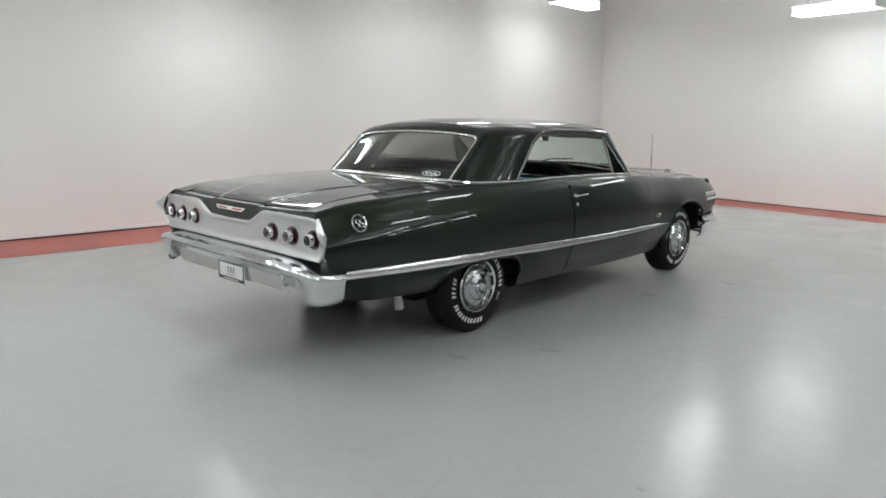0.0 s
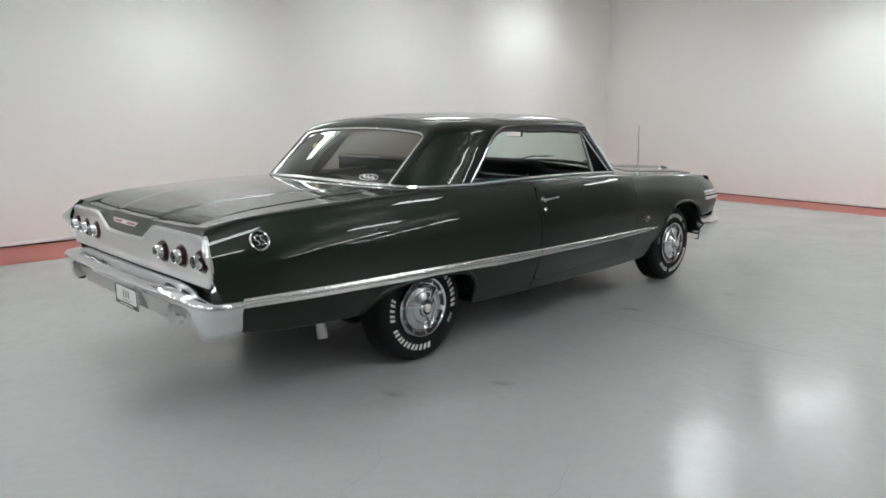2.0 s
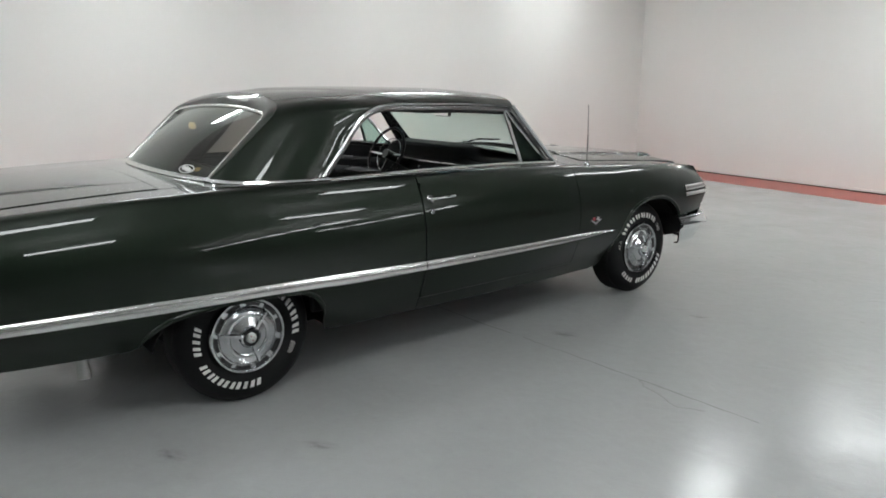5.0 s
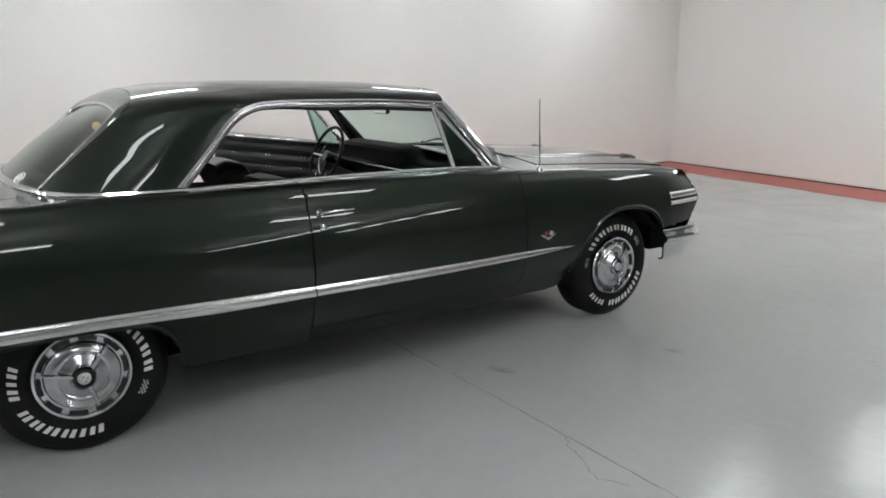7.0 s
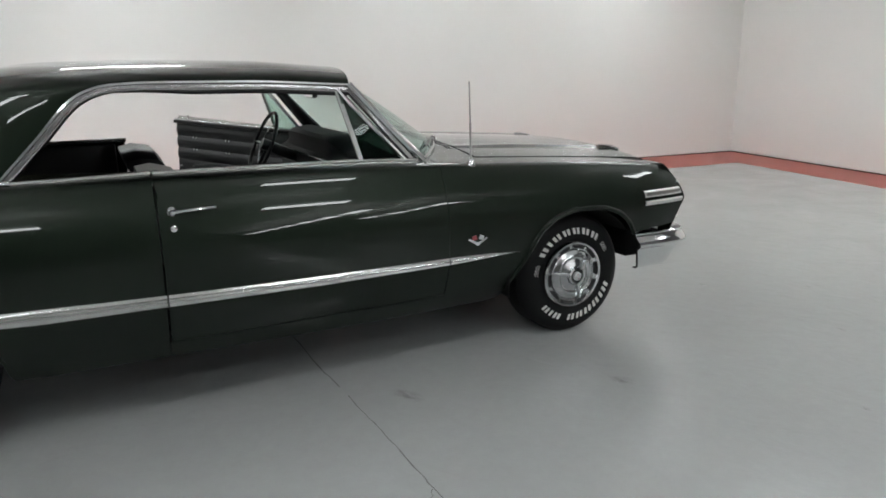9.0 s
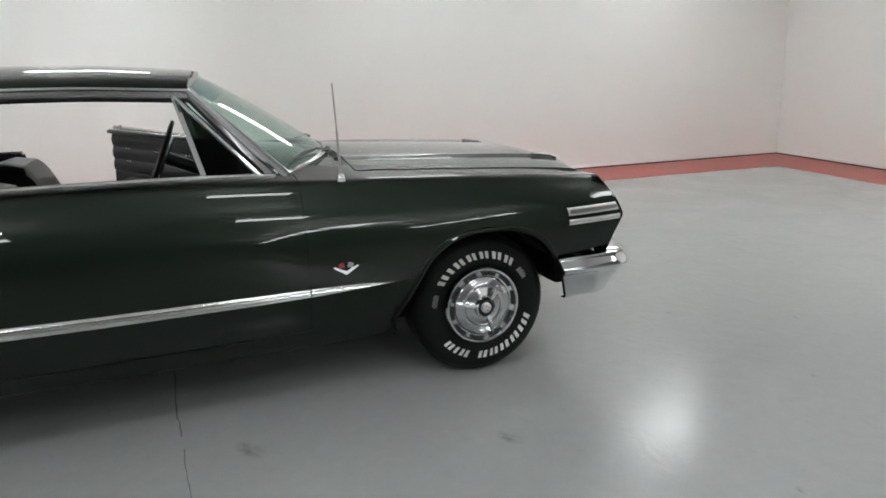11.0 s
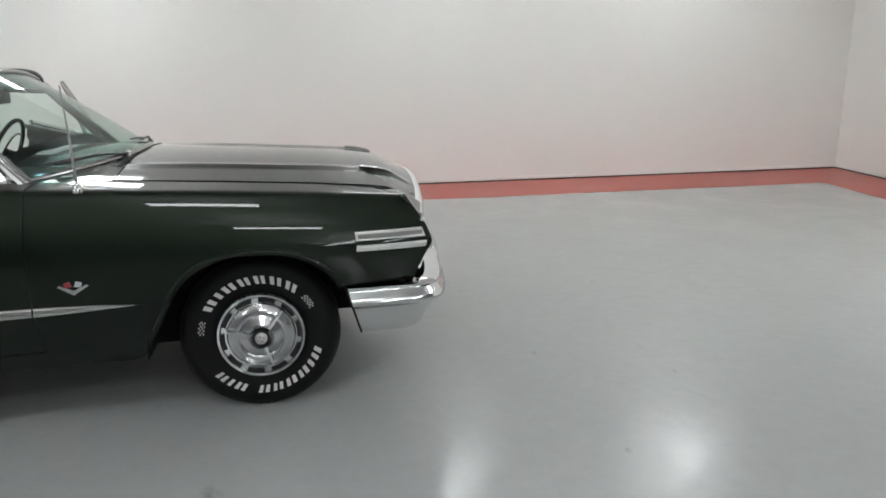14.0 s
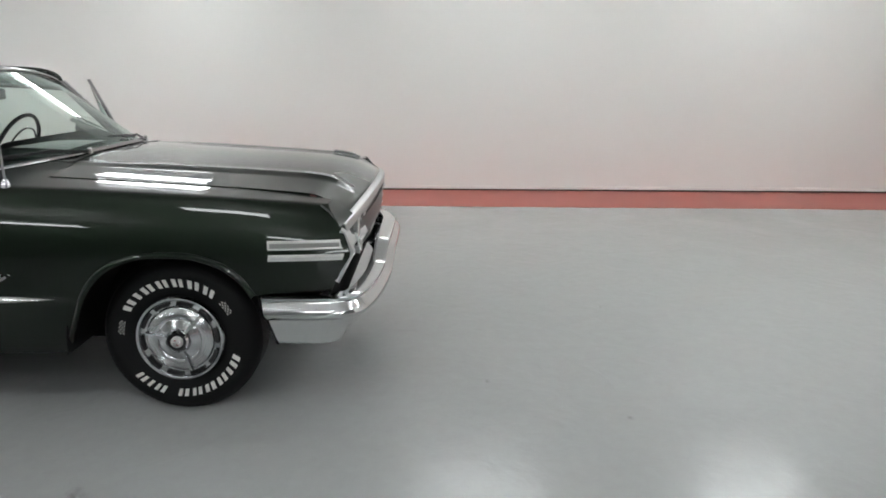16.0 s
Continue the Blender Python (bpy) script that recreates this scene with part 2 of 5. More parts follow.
def tube(path, r, n=8, bm=None, up=(0, 0, 1), closed=False):
    return sweep(path, circle(r, n), bm, up, closed=closed)


def box(x0, x1, y0, y1, z0, z1, bevel=0.0, bm=None, seg=2):
    bm = bm or bmesh.new()
    r = bmesh.ops.create_cube(bm, size=1.0)
    for v in r["verts"]:
        v.co = Vector(((x0 + x1) / 2 + v.co.x * (x1 - x0), (y0 + y1) / 2 + v.co.y * (y1 - y0), (z0 + z1) / 2 + v.co.z * (z1 - z0)))
    if bevel:
        es = {e for v in r["verts"] for e in v.link_edges}
        bmesh.ops.bevel(bm, geom=list(es), offset=bevel, segments=seg, affect="EDGES", profile=0.5)
    return bm


def lathe(profile, n=48, axis="x", at=(0, 0, 0), bm=None):
    """Turns a profile of (radius, along) round an axis."""
    bm = bm or bmesh.new()
    at = Vector(at)
    rows = []
    for r, a in profile:
        ring = []
        for i in range(n):
            c, s = math.cos(2 * math.pi * i / n) * r, math.sin(2 * math.pi * i / n) * r
            ring.append(at + Vector({"x": (a, c, s), "y": (c, a, s), "z": (c, s, a)}[axis]))
        rows.append(ring)
    vs = [[bm.verts.new(p) for p in r] for r in rows]
    for r0, r1 in zip(vs, vs[1:]):
        for i in range(n):
            bm.faces.new((r0[i], r0[(i + 1) % n], r1[(i + 1) % n], r1[i]))
    for r, ring in ((profile[0][0], vs[0]), (profile[-1][0], vs[-1])):
        if r > 1e-4:
            bm.faces.new(ring)
    bmesh.ops.remove_doubles(bm, verts=bm.verts, dist=1e-5)
    bmesh.ops.recalc_face_normals(bm, faces=bm.faces)
    return bm


def prism(outline, thick_vec, bm=None):
    """A flat polygon of 3D points given a thickness."""
    bm = bm or bmesh.new()
    a = [bm.verts.new(p) for p in outline]
    b = [bm.verts.new(Vector(p) + Vector(thick_vec)) for p in outline]
    n = len(a)
    bm.faces.new(a)
    bm.faces.new(b[::-1])
    for i in range(n):
        bm.faces.new((a[i], b[i], b[(i + 1) % n], a[(i + 1) % n]))
    bmesh.ops.recalc_face_normals(bm, faces=bm.faces)
    return bm


# ---------------------------------------------------------------- room
CORNER = Vector((-4.809, 10.712, 0))
DIR_A = Vector((math.sin(0.0431), math.cos(0.0431), 0))
DIR_B = Vector((math.cos(0.1691), -math.sin(0.1691), 0))
HEIGHT = 4.4
P_A = CORNER - DIR_A * 20.0
P_B = CORNER + DIR_B * 27.0
P_C = Vector((P_B.x + 0.3, P_A.y, 0))


def wall(name, a, b, out, mat=WALL, text="plain white painted wall"):
    d = (b - a).normalized()
    n = Vector((d.y, -d.x, 0)) * out
    a2, b2 = a - d * 0.2, b + d * 0.2
    base = [a2, b2, b2 + n * 0.2, a2 + n * 0.2]
    bm = prism([p + Vector((0, 0, 0.012)) for p in base], (0, 0, HEIGHT - 0.012))
    return tagged(part(name, bm, mat, smooth=False), text, "wall", kind="structure")


wall("wall_west", P_A, CORNER, -1)
P_N = CORNER + DIR_B * 8.6
wall("wall_north", CORNER, P_N - DIR_B * 0.2, -1)
# out of view: the dark wall deepens reflections, the pale ones lift them
wall("wall_north_east", P_N + DIR_B * 0.203, P_B, -1, DARK_WALL, "unseen wall, dark grey to darken the car's reflections")
wall("wall_east", P_B, P_C, -1, PALE_WALL, "unseen wall, pale grey to lift the car's reflections")
wall("wall_south", P_C, P_A, -1, PALE_WALL, "unseen wall, pale grey to lift the car's reflections")


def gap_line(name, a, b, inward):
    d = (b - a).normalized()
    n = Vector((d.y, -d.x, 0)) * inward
    # solid strip whose dark colour is the shade of the gap
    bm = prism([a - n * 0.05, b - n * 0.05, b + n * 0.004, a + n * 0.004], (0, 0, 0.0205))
    tagged(part(name, bm, GAP, smooth=False), "solid dark strip standing in for the shadow gap under the wall", "gap", kind="structure")


def skirting(name, a, b):
    """A low white cove base that stands proud of the wall over the gap."""
    d = (b - a).normalized()
    n = Vector((d.y, -d.x, 0))
    prof = [(-0.01, 0.021), (0.008, 0.021), (0.008, 0.050), (0.005, 0.058), (-0.01, 0.060)]
    rows = [[p + n * u + Vector((0, 0, z)) for u, z in prof] for p in (a + d * 0.012, b - d * 0.012)]
    bm = grid(rows, closed=True)
    bmesh.ops.recalc_face_normals(bm, faces=bm.faces)
    tagged(part(name, bm, WALL, smooth=False), "low white painted cove base along the wall", "skirting", kind="structure")


skirting("baseboard", P_A, CORNER)
skirting("baseboard", CORNER, P_N)
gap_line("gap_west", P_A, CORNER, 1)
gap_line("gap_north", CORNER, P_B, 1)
floor = tagged(part("floor", prism([(-7, -10.5, -0.1), (23.0, -10.5, -0.1), (23.0, 12.5, -0.1), (-7, 12.5, -0.1)], (0, 0, 0.1)), FLOOR, smooth=False),
               "glossy grey painted concrete floor with scuffs and cracks", "floor", kind="structure")
tagged(part("ceiling", prism([(-7, -10.5, HEIGHT), (23.0, -10.5, HEIGHT), (23.0, 12.5, HEIGHT), (-7, 12.5, HEIGHT)], (0, 0, 0.15)), CEIL, smooth=False),
       "plain light grey painted ceiling", "ceiling", kind="structure")
WA, WB = 1.14, 0.90
inner = CORNER + DIR_B * WA - DIR_A * WB
border = bmesh.new()
z2 = Vector((0, 0, 0.002))
for quad in ([CORNER, inner, P_A + DIR_B * WA, P_A], [CORNER, P_B, P_B - DIR_A * WB, inner]):
    border.faces.new([border.verts.new(p + z2) for p in quad])
bmesh.ops.remove_doubles(border, verts=border.verts, dist=1e-4)
bmesh.ops.recalc_face_normals(border, faces=border.faces)
tagged(part("floor_border", border, BORDER, smooth=False), "worn red painted border band along the walls", "floor marking", kind="structure")


def ceiling_lamp(x, y, turn, z, half=0.6):
    lamp = thing("ceiling_lamp", (x, y, z), "long white fluorescent wraparound lamp hanging from the ceiling", "ceiling lamp", "fluorescent lamps")
    lamp.rotation_euler = (0, 0, radians(turn))
    part("housing", box(-0.170, 0.170, -half - 0.02, half + 0.02, 0.0, 0.035, 0.006), HOUSING, lamp)
    # unseen glowing top, added only to light the ceiling
    part("upper_diffuser", box(-0.16, 0.16, -half, half, 0.037, 0.045, 0.002), UPLIGHT, lamp, "added glowing top, out of view, that lights the ceiling")
    sides = box(-0.168, 0.168, -half, half, -0.075, 0.0)
    sides.faces.ensure_lookup_table()
    bmesh.ops.delete(sides, geom=[f for f in sides.faces if abs(f.normal.z) > 0.5], context="FACES")
    part("side_diffuser", sides, TUBE_SIDE, lamp, smooth=False)
    part("diffuser", box(-0.165, 0.165, -half, half, -0.080, -0.072, 0.003), TUBE, lamp)
    for y0 in (-half - 0.015, half + 0.015):
        part("end_cap", box(-0.173, 0.173, y0 - 0.012, y0 + 0.012, -0.084, 0.001, 0.004), HOUSING, lamp)
    for y0 in (0.15 - half, half - 0.15):
        part("hanger_rod", tube([(0, y0, 0.03), (0, y0, HEIGHT - z + 0.05)], 0.006, 6, up=(0, 1, 0)), STEEL, lamp)
    return lamp


SHORT_LAMPS = [(3.1, 2.65), (3.1, -0.75), (3.1, -4.4)]
lamp0 = ceiling_lamp(*LAMPS[0], LAMP_Z)
ceiling_lamp(-3.76, 7.90, 0, 3.68)
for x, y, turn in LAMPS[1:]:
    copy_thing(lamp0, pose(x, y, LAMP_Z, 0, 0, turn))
ceiling_lamp(0.52, 8.6, 80.3, 3.25)
ceiling_lamp(-3.85, 1.12, 0, 3.17)
short = ceiling_lamp(*SHORT_LAMPS[0], 0, LAMP_Z, 0.47)
for x, y in SHORT_LAMPS[1:]:
    copy_thing(short, pose(x, y, LAMP_Z))

# ---------------------------------------------------------------- car: lines of the body
# car frame: rear axle at y = 0, front axle at y = 3.023, nose towards +y
Z_TOP = curve((-1.42, 0.955), (-1.31, 0.970), (-1.22, 0.982), (-0.86, 1.004), (-0.38, 1.024), (0, 1.03), (0.4, 1.026), (1.0, 1.02),
              (1.8, 1.01), (2.1, 0.998), (2.4, 0.98), (2.94, 0.951), (3.4, 0.922), (3.58, 0.911), (3.76, 0.899))
HALF = curve((-1.42, 0.925), (-1.2, 0.945), (-0.8, 0.978), (0, 1.0), (1.0, 1.003), (2.0, 0.985), (2.4, 0.966), (2.6, 0.960), (3.0, 0.957),
             (3.43, 0.948), (3.6, 0.938), (3.76, 0.918))
Z_BOT = curve((-1.42, 0.448), (-1.32, 0.440), (-1.21, 0.432), (-0.93, 0.412), (-0.55, 0.40), (-0.52, 0.405), (-0.45, 0.47), (-0.36, 0.515), (-0.2, 0.54),
                 (0, 0.547), (0.2, 0.535), (0.29, 0.50), (0.345, 0.44), (0.366, 0.38), (0.372, 0.315), (0.40, 0.29), (1.0, 0.285), (2.5, 0.27),
                 (2.55, 0.28), (2.59, 0.36), (2.645, 0.46), (2.70, 0.565), (2.76, 0.637), (2.85, 0.69), (2.98, 0.715), (3.1, 0.712),
                 (3.24, 0.672), (3.325, 0.605), (3.37, 0.54), (3.385, 0.55), (3.76, 0.57))
TRIM_TOP = curve((-1.22, 0.626), (-0.68, 0.618), (-0.25, 0.609), (0.30, 0.597), (0.95, 0.580), (1.65, 0.568), (2.2, 0.561), (2.61, 0.548))
TRIM_LOW = curve((-1.22, 0.577), (-0.68, 0.562), (-0.25, 0.553), (0.0, 0.551), (0.30, 0.541), (0.55, 0.530), (0.95, 0.528), (1.65, 0.523), (2.2, 0.524), (2.61, 0.540))
TUCK = curve((0.0, 0.112), (0.008, 0.097), (0.026, 0.083), (0.05, 0.069), (0.10, 0.047), (0.16, 0.0255), (0.22, 0.0105), (0.27, 0.003), (0.33, 0.001), (0.40, 0.003),
             (0.46, 0.006), (0.53, 0.024), (0.61, 0.053), (0.69, 0.088), (0.76, 0.123))
NOSE = straight((0.53, 3.66), (0.59, 3.686), (0.65, 3.716), (0.70, 3.749), (0.713, 3.754), (0.726, 3.751), (0.78, 3.732), (0.833, 3.70), (0.885, 3.665), (0.92, 3.640))
TAIL = curve((0.45, -1.22), (0.60, -1.28), (0.69, -1.325), (0.79, -1.35), (0.845, -1.362), (0.91, -1.345), (0.96, -1.305))
DOOR_R, DOOR_F = 0.951, 2.207
CROWN = curve((-1.42, -0.016), (-1.2, -0.004), (-0.85, 0.018), (-0.5, 0.024), (-0.15, 0.026), (0.3, 0.045), (1.0, 0.08), (2.2, 0.078), (2.6, 0.074), (3.0, 0.071), (3.5, 0.068), (3.62, 0.055), (3.76, 0.030))

GRILLE_Y = lambda x: 3.815 - 0.095 * (abs(x) / 0.87) ** 2
HEADER_Z = lambda x: 0.882 - 0.068 * (abs(x) / 0.81) ** 2


def side_x(y, z):
    k = 0.46 / max(0.2, Z_TOP(y) - (TRIM_TOP(y) + TRIM_LOW(y)) / 2)
    return HALF(y) + 0.012 - TUCK(max(0.0, (Z_TOP(y) - z) * k))


def ends(y, z):
    """Draws the side's columns out to the outlines of nose and tail."""
    if y > 3.3:
        return 3.3 + (y - 3.3) * (NOSE(z) - 3.3) / 0.46
    if y < -1.0:
        return -1.0 + (y + 1.0) * (TAIL(z) + 1.0) / -0.42
    return y


def edge_x(y):
    return side_x(y, Z_TOP(y))


def top_z(y, x):
    e = edge_x(y)
    z = Z_TOP(y) + CROWN(y) * (1 - min(1.0, abs(x) / e) ** 2.0)
    if y > 2.3:   # pressed creases of the hood
        d = abs(x) - (0.50 - 0.03 * (y - 2.4))
        k = min(1.0, (y - 2.3) / 0.5)
        z += 0.013 * k * math.exp(-(d / (0.05 if d < 0 else 0.018)) ** 2)
    if y < -0.25:   # raised middle of the deck
        d = abs(x) - (0.50 + 0.22 * (y + 0.3))
        z += 0.007 * min(1.0, (-0.25 - y) / 0.6) / (1 + math.exp(max(-40, min(40, d / 0.007))))
    return z


FRAC = [0, 0.03, 0.06, 0.10, 0.15, 0.20, 0.25, 0.30, 0.35, 0.40, 0.45, 0.5, 0.55, 0.6, 0.65, 0.70, 0.74, 0.78, 0.82, 0.86, 0.89, 0.92, 0.94, 0.96, 0.975, 0.987, 0.995, 1.0]


def columns(y0, y1):
    ys = [y0]
    while ys[-1] < y1 - 0.004:
        y = ys[-1]
        near = -0.56 < y < -0.28 or 0.18 < y < 0.42 or 2.5 < y < 2.9 or 3.15 < y < 3.42
        ys.append(min(y1, y + (0.01 if near else 0.03)))
    return ys


def side_panel(y0, y1, s, inner_x, top_step=0.03, low=None):
    """A painted side panel from its lower edge to the fin edge, and the strip of top surface that belongs to it."""
    rows = []
    for y in columns(y0, y1):
        zt, zb = Z_TOP(y), Z_BOT(y) if low is None else max(low, Z_BOT(y))
        col = []
        for f in FRAC:
            z = zb + (zt - zb) * f
            col.append(Vector((side_x(y, z) * s, ends(y, z), z)))
        xe, xi = edge_x(y), inner_x(y)
        ye = ends(y, zt)
        for k in range(1, 7):
            x = xe + (xi - xe) * k / 6
            col.append(Vector((x * s, ye, top_z(y, x) - 0.0005 * k)))
        rows.append(col)
    return grid(rows, flip=s > 0)


def strip(s, y0, y1, proud=0.015, point=False):
    """Bright side moulding with a rounded section."""
    rows = []
    for y in columns(y0, y1):
        a, b = TRIM_LOW(y), TRIM_TOP(y)
        if point:
            k = max(0.05, min(1.0, (y1 - y) / 0.16)) ** 0.6
            mid, h = (a + b) / 2, (b - a) / 2 * k
            a, b = mid - h, mid + h
        row = []
        for f, o in ((0, 0.0), (0.02, 0.5), (0.07, 0.86), (0.14, 0.98), (0.22, 1.0), (0.36, 0.94), (0.50, 0.84), (0.62, 0.72), (0.67, 0.50), (0.72, 0.50), (0.77, 0.66), (0.86, 0.54), (0.94, 0.34), (0.98, 0.18), (1, 0.0)):
            z = a + (b - a) * f
            row.append(Vector(((side_x(y, z) + proud * o - 0.001) * s, y, z)))
        rows.append(row)
    bm = grid(rows, flip=s > 0)
    for r in (rows[0], rows[-1]):
        bm.faces.new([bm.verts.new(p) for p in r])
    return bm


car = thing("car", (0, 0, 0), "dark green chrome-trimmed two-door hardtop coupe, far door open", "car")

# ---------------------------------------------------------------- car: panels
for s in (1, -1):
    rear_in = straight((-1.42, 0.70), (-0.2, 0.70), (0.0, 0.60), (0.3, 0.66), (0.94, 0.78))
    q = part("quarter_panel", side_panel(-1.42, DOOR_R - 0.008, s, rear_in), PAINT, car, thick=0.005, sharp=60)
    part("side_moulding", strip(s, -1.205, DOOR_R - 0.004), ALLOY, q, "bright ribbed side moulding")
    fd = part("front_fender", side_panel(DOOR_F + 0.003, 3.76, s, lambda y: 0.73), PAINT, car, thick=0.005, sharp=60)
    part("side_moulding", strip(s, DOOR_F + 0.004, 2.61, point=True), ALLOY, fd, "bright pointed side moulding")
    rock = [[Vector((s * side_x(y, z), y, z)) for z in steps(Z_BOT(y), 0.3575, 6)] + [Vector((s * 0.86, y, 0.3585))] for y in steps(DOOR_R - 0.003, DOOR_F + 0.003, 30)]
    part("rocker_panel", grid(rock, flip=s > 0), PAINT, car, thick=0.005)
    # rounded lip of the wheel opening
    arch = [Vector(((side_x(y, Z_BOT(y)) + 0.004) * s, y, Z_BOT(y) + 0.006)) for y in steps(2.575, 3.36, 60)]
    part("wheel_arch_lip", tube(arch, 0.011, 8, up=(1, 0, 0)), PAINT, fd)
    arch = [Vector(((side_x(y, Z_BOT(y)) + 0.002) * s, y, Z_BOT(y) + 0.005)) for y in steps(-0.515, 0.366, 60)]
    part("wheel_arch_lip", tube(arch, 0.008, 8, up=(1, 0, 0)), PAINT, q)



def hood_at(x, y):
    v = (y - 2.49) / 1.27
    dip = max(0.0, (v - 0.88) / 0.12) ** 1.7
    return Vector((x, ends(y, Z_TOP(y)) + v ** 3 * (GRILLE_Y(x) - 0.030 - 3.655), top_z(y, x) * (1 - dip) + (HEADER_Z(x) + 0.014) * dip))


rows = [[hood_at(x, y) for x in steps(-0.724, 0.724, 72)] for y in steps(2.49, 3.70, 44) + [3.715, 3.73, 3.742, 3.752, 3.76]]
hood = part("hood", grid(rows), PAINT, car, thick=0.008, sharp=60)
for s in (1, -1):
    tip = [hood_at(s * (0.50 - 0.03 * (y - 2.4)), y) + Vector((0, 0, 0.002)) for y in (3.50, 3.54, 3.58, 3.62, 3.655)]
    part("hood_spear", sweep(tip, circle(0.010, 8, 0.007)), CHROME, hood, "chrome tip of the hood crease")
    rows = []
    for x in steps(0.71, 0.872, 8):
        a, b = Vector((s * x, 3.63, top_z(3.75, x) - 0.003)), Vector((s * x, GRILLE_Y(x) - 0.012, HEADER_Z(x) + 0.008))
        m = a.lerp(b, 0.45) + Vector((0, 0.0, 0.010))
        rows.append([a, m, b, b + Vector((0, -0.004, -0.03))])
    part("fender_nose", grid(rows, flip=s < 0), PAINT, car, thick=0.003)

rows = []
for y in steps(-0.30, -1.385, 42):
    v = (y + 0.30) / -1.085
    rows.append([Vector((x, ends(y, Z_TOP(y)) + 0.03 * v ** 4 * (abs(x) / 0.69) ** 2, top_z(y, x) + 0.001 - 0.005 * max(0, (v - 0.95) / 0.05) ** 2)) for x in steps(-0.695, 0.695, 150)])
lid = part("trunk_lid", grid(rows, flip=True), PAINT, car, thick=0.004, sharp=60)

rows = [[Vector((x, y, top_z(y, x) - 0.002)) for x in steps(-0.70, 0.70, 28)] for y in steps(-0.292, 0.12, 8)]
part("tulip_panel", grid(rows), PAINT, car, thick=0.006)
rows = [[Vector((x, y, top_z(y, x) - 0.003)) for x in steps(-0.785, 0.785, 30)] for y in steps(2.06, 2.482, 8)]
cowl = part("cowl", grid(rows), PAINT, car, thick=0.006)
vent = bmesh.new()
for x in steps(-0.5, 0.5, 40):
    box(x - 0.006, x + 0.006, 2.445, 2.473, top_z(2.46, x) - 0.002, top_z(2.46, x) + 0.001, bm=vent)
part("cowl_vent", vent, BLACK_PAINT, cowl, smooth=False)

# ---------------------------------------------------------------- car: roof, pillars, glass
DRIP = along((0.722, 1.828, 1.363), (0.738, 1.36, 1.384), (0.752, 1.0, 1.386), (0.763, 0.84, 1.379), (0.773, 0.765, 1.361), (0.782, 0.70, 1.325),
             (0.806, 0.57, 1.185), (0.834, 0.425, 1.032))
SILL_X = curve((0.44, 0.850), (0.70, 0.836), (1.0, 0.822), (1.6, 0.808), (2.15, 0.800))
INNER = along((0, 1.885, 1.434), (0, 1.4, 1.465), (0, 0.9, 1.472), (0, 0.55, 1.461), (0, 0.385, 1.436))
RW_TOP = along((0, 0.300, 1.374), (0.25, 0.296, 1.369), (0.45, 0.286, 1.357), (0.56, 0.278, 1.347), (0.615, 0.262, 1.336), (0.640, 0.235, 1.312))
RW_SIDE = along((0.640, 0.235, 1.312), (0.642, 0.15, 1.233), (0.644, 0.05, 1.139), (0.646, -0.054, 1.042))
RW_TY = curve((0, 0.300), (0.25, 0.296), (0.45, 0.286), (0.56, 0.278), (0.615, 0.262), (0.645, 0.235))
RW_TZ = curve((0, 1.374), (0.25, 1.369), (0.45, 1.357), (0.56, 1.347), (0.615, 1.336), (0.645, 1.312))


CREST_OFF = [curve(*[(p[0], p[i]) for p in ((0.0, 0.0, 0.085, 0.062), (0.25, 0.012, 0.080, 0.058), (0.42, 0.034, 0.060, 0.042), (0.5, 0.046, 0.040, 0.020),
                                            (0.6, 0.046, 0.020, 0.004), (0.8, 0.042, 0.010, 0.001), (1.0, 0.030, 0.0, 0.0))]) for i in (1, 2, 3)]


def window_edge(k):
    return RW_TOP(k / 0.5) if k < 0.5 else RW_SIDE((k - 0.5) / 0.5)


def crest(k):
    """The fold of the roof that runs round the rear glass a hand's width outside it."""
    return window_edge(k) + Vector([f(k) for f in CREST_OFF])


def roof_rows(s):
    rows = []
    for i in range(61):
        t = i / 60
        if t < 0.5:
            p, k = INNER(t / 0.5), t / 0.5
            q = DRIP(0.505 * k)
            c = Vector((0.650, (p.y + q.y) / 2, 1.452 + 0.026 * min(1.0, k / 0.3)))
        elif t < 0.72:
            k = (t - 0.5) / 0.22
            p, q = crest(0.5 * k), DRIP(0.505 + 0.175 * k)
            m = (p + q) / 2
            c0 = Vector((0.650, m.y, 1.478))
            c1 = m + Vector((0.060, -0.02, 0.030))
            c = c0.lerp(c1, k ** 1.2)
        else:
            k = (t - 0.72) / 0.28
            p, q = crest(0.5 + 0.5 * k), DRIP(0.68 + 0.32 * k)
            c = (p + q) / 2 + Vector((0.060 + 0.017 * k, -0.02 - 0.09 * k ** 2, 0.030 * (1 - k)))
        row = []
        for u in steps(0, 1, 22):
            e1, e2 = p.lerp(c, 2 / 3), q.lerp(c, 2 / 3)
            w = p * (1 - u) ** 3 + e1 * 3 * u * (1 - u) ** 2 + e2 * 3 * u * u * (1 - u) + q * u ** 3
            row.append(flat(w, s))
        rows.append(row)
    return rows


def lip_rows(s):
    """The rolled edge that drops from the fold to the rear glass."""
    rows = []
    for k in steps(0, 1, 40):
        a, b = crest(k), window_edge(k)
        m = a.lerp(b, 0.5) + Vector((0, -0.012 * (1 - k), 0.010 * (1 - k)))
        rows.append([flat(p, s) for p in (b, b.lerp(m, 0.5), m, m.lerp(a, 0.6), a)])
    return rows


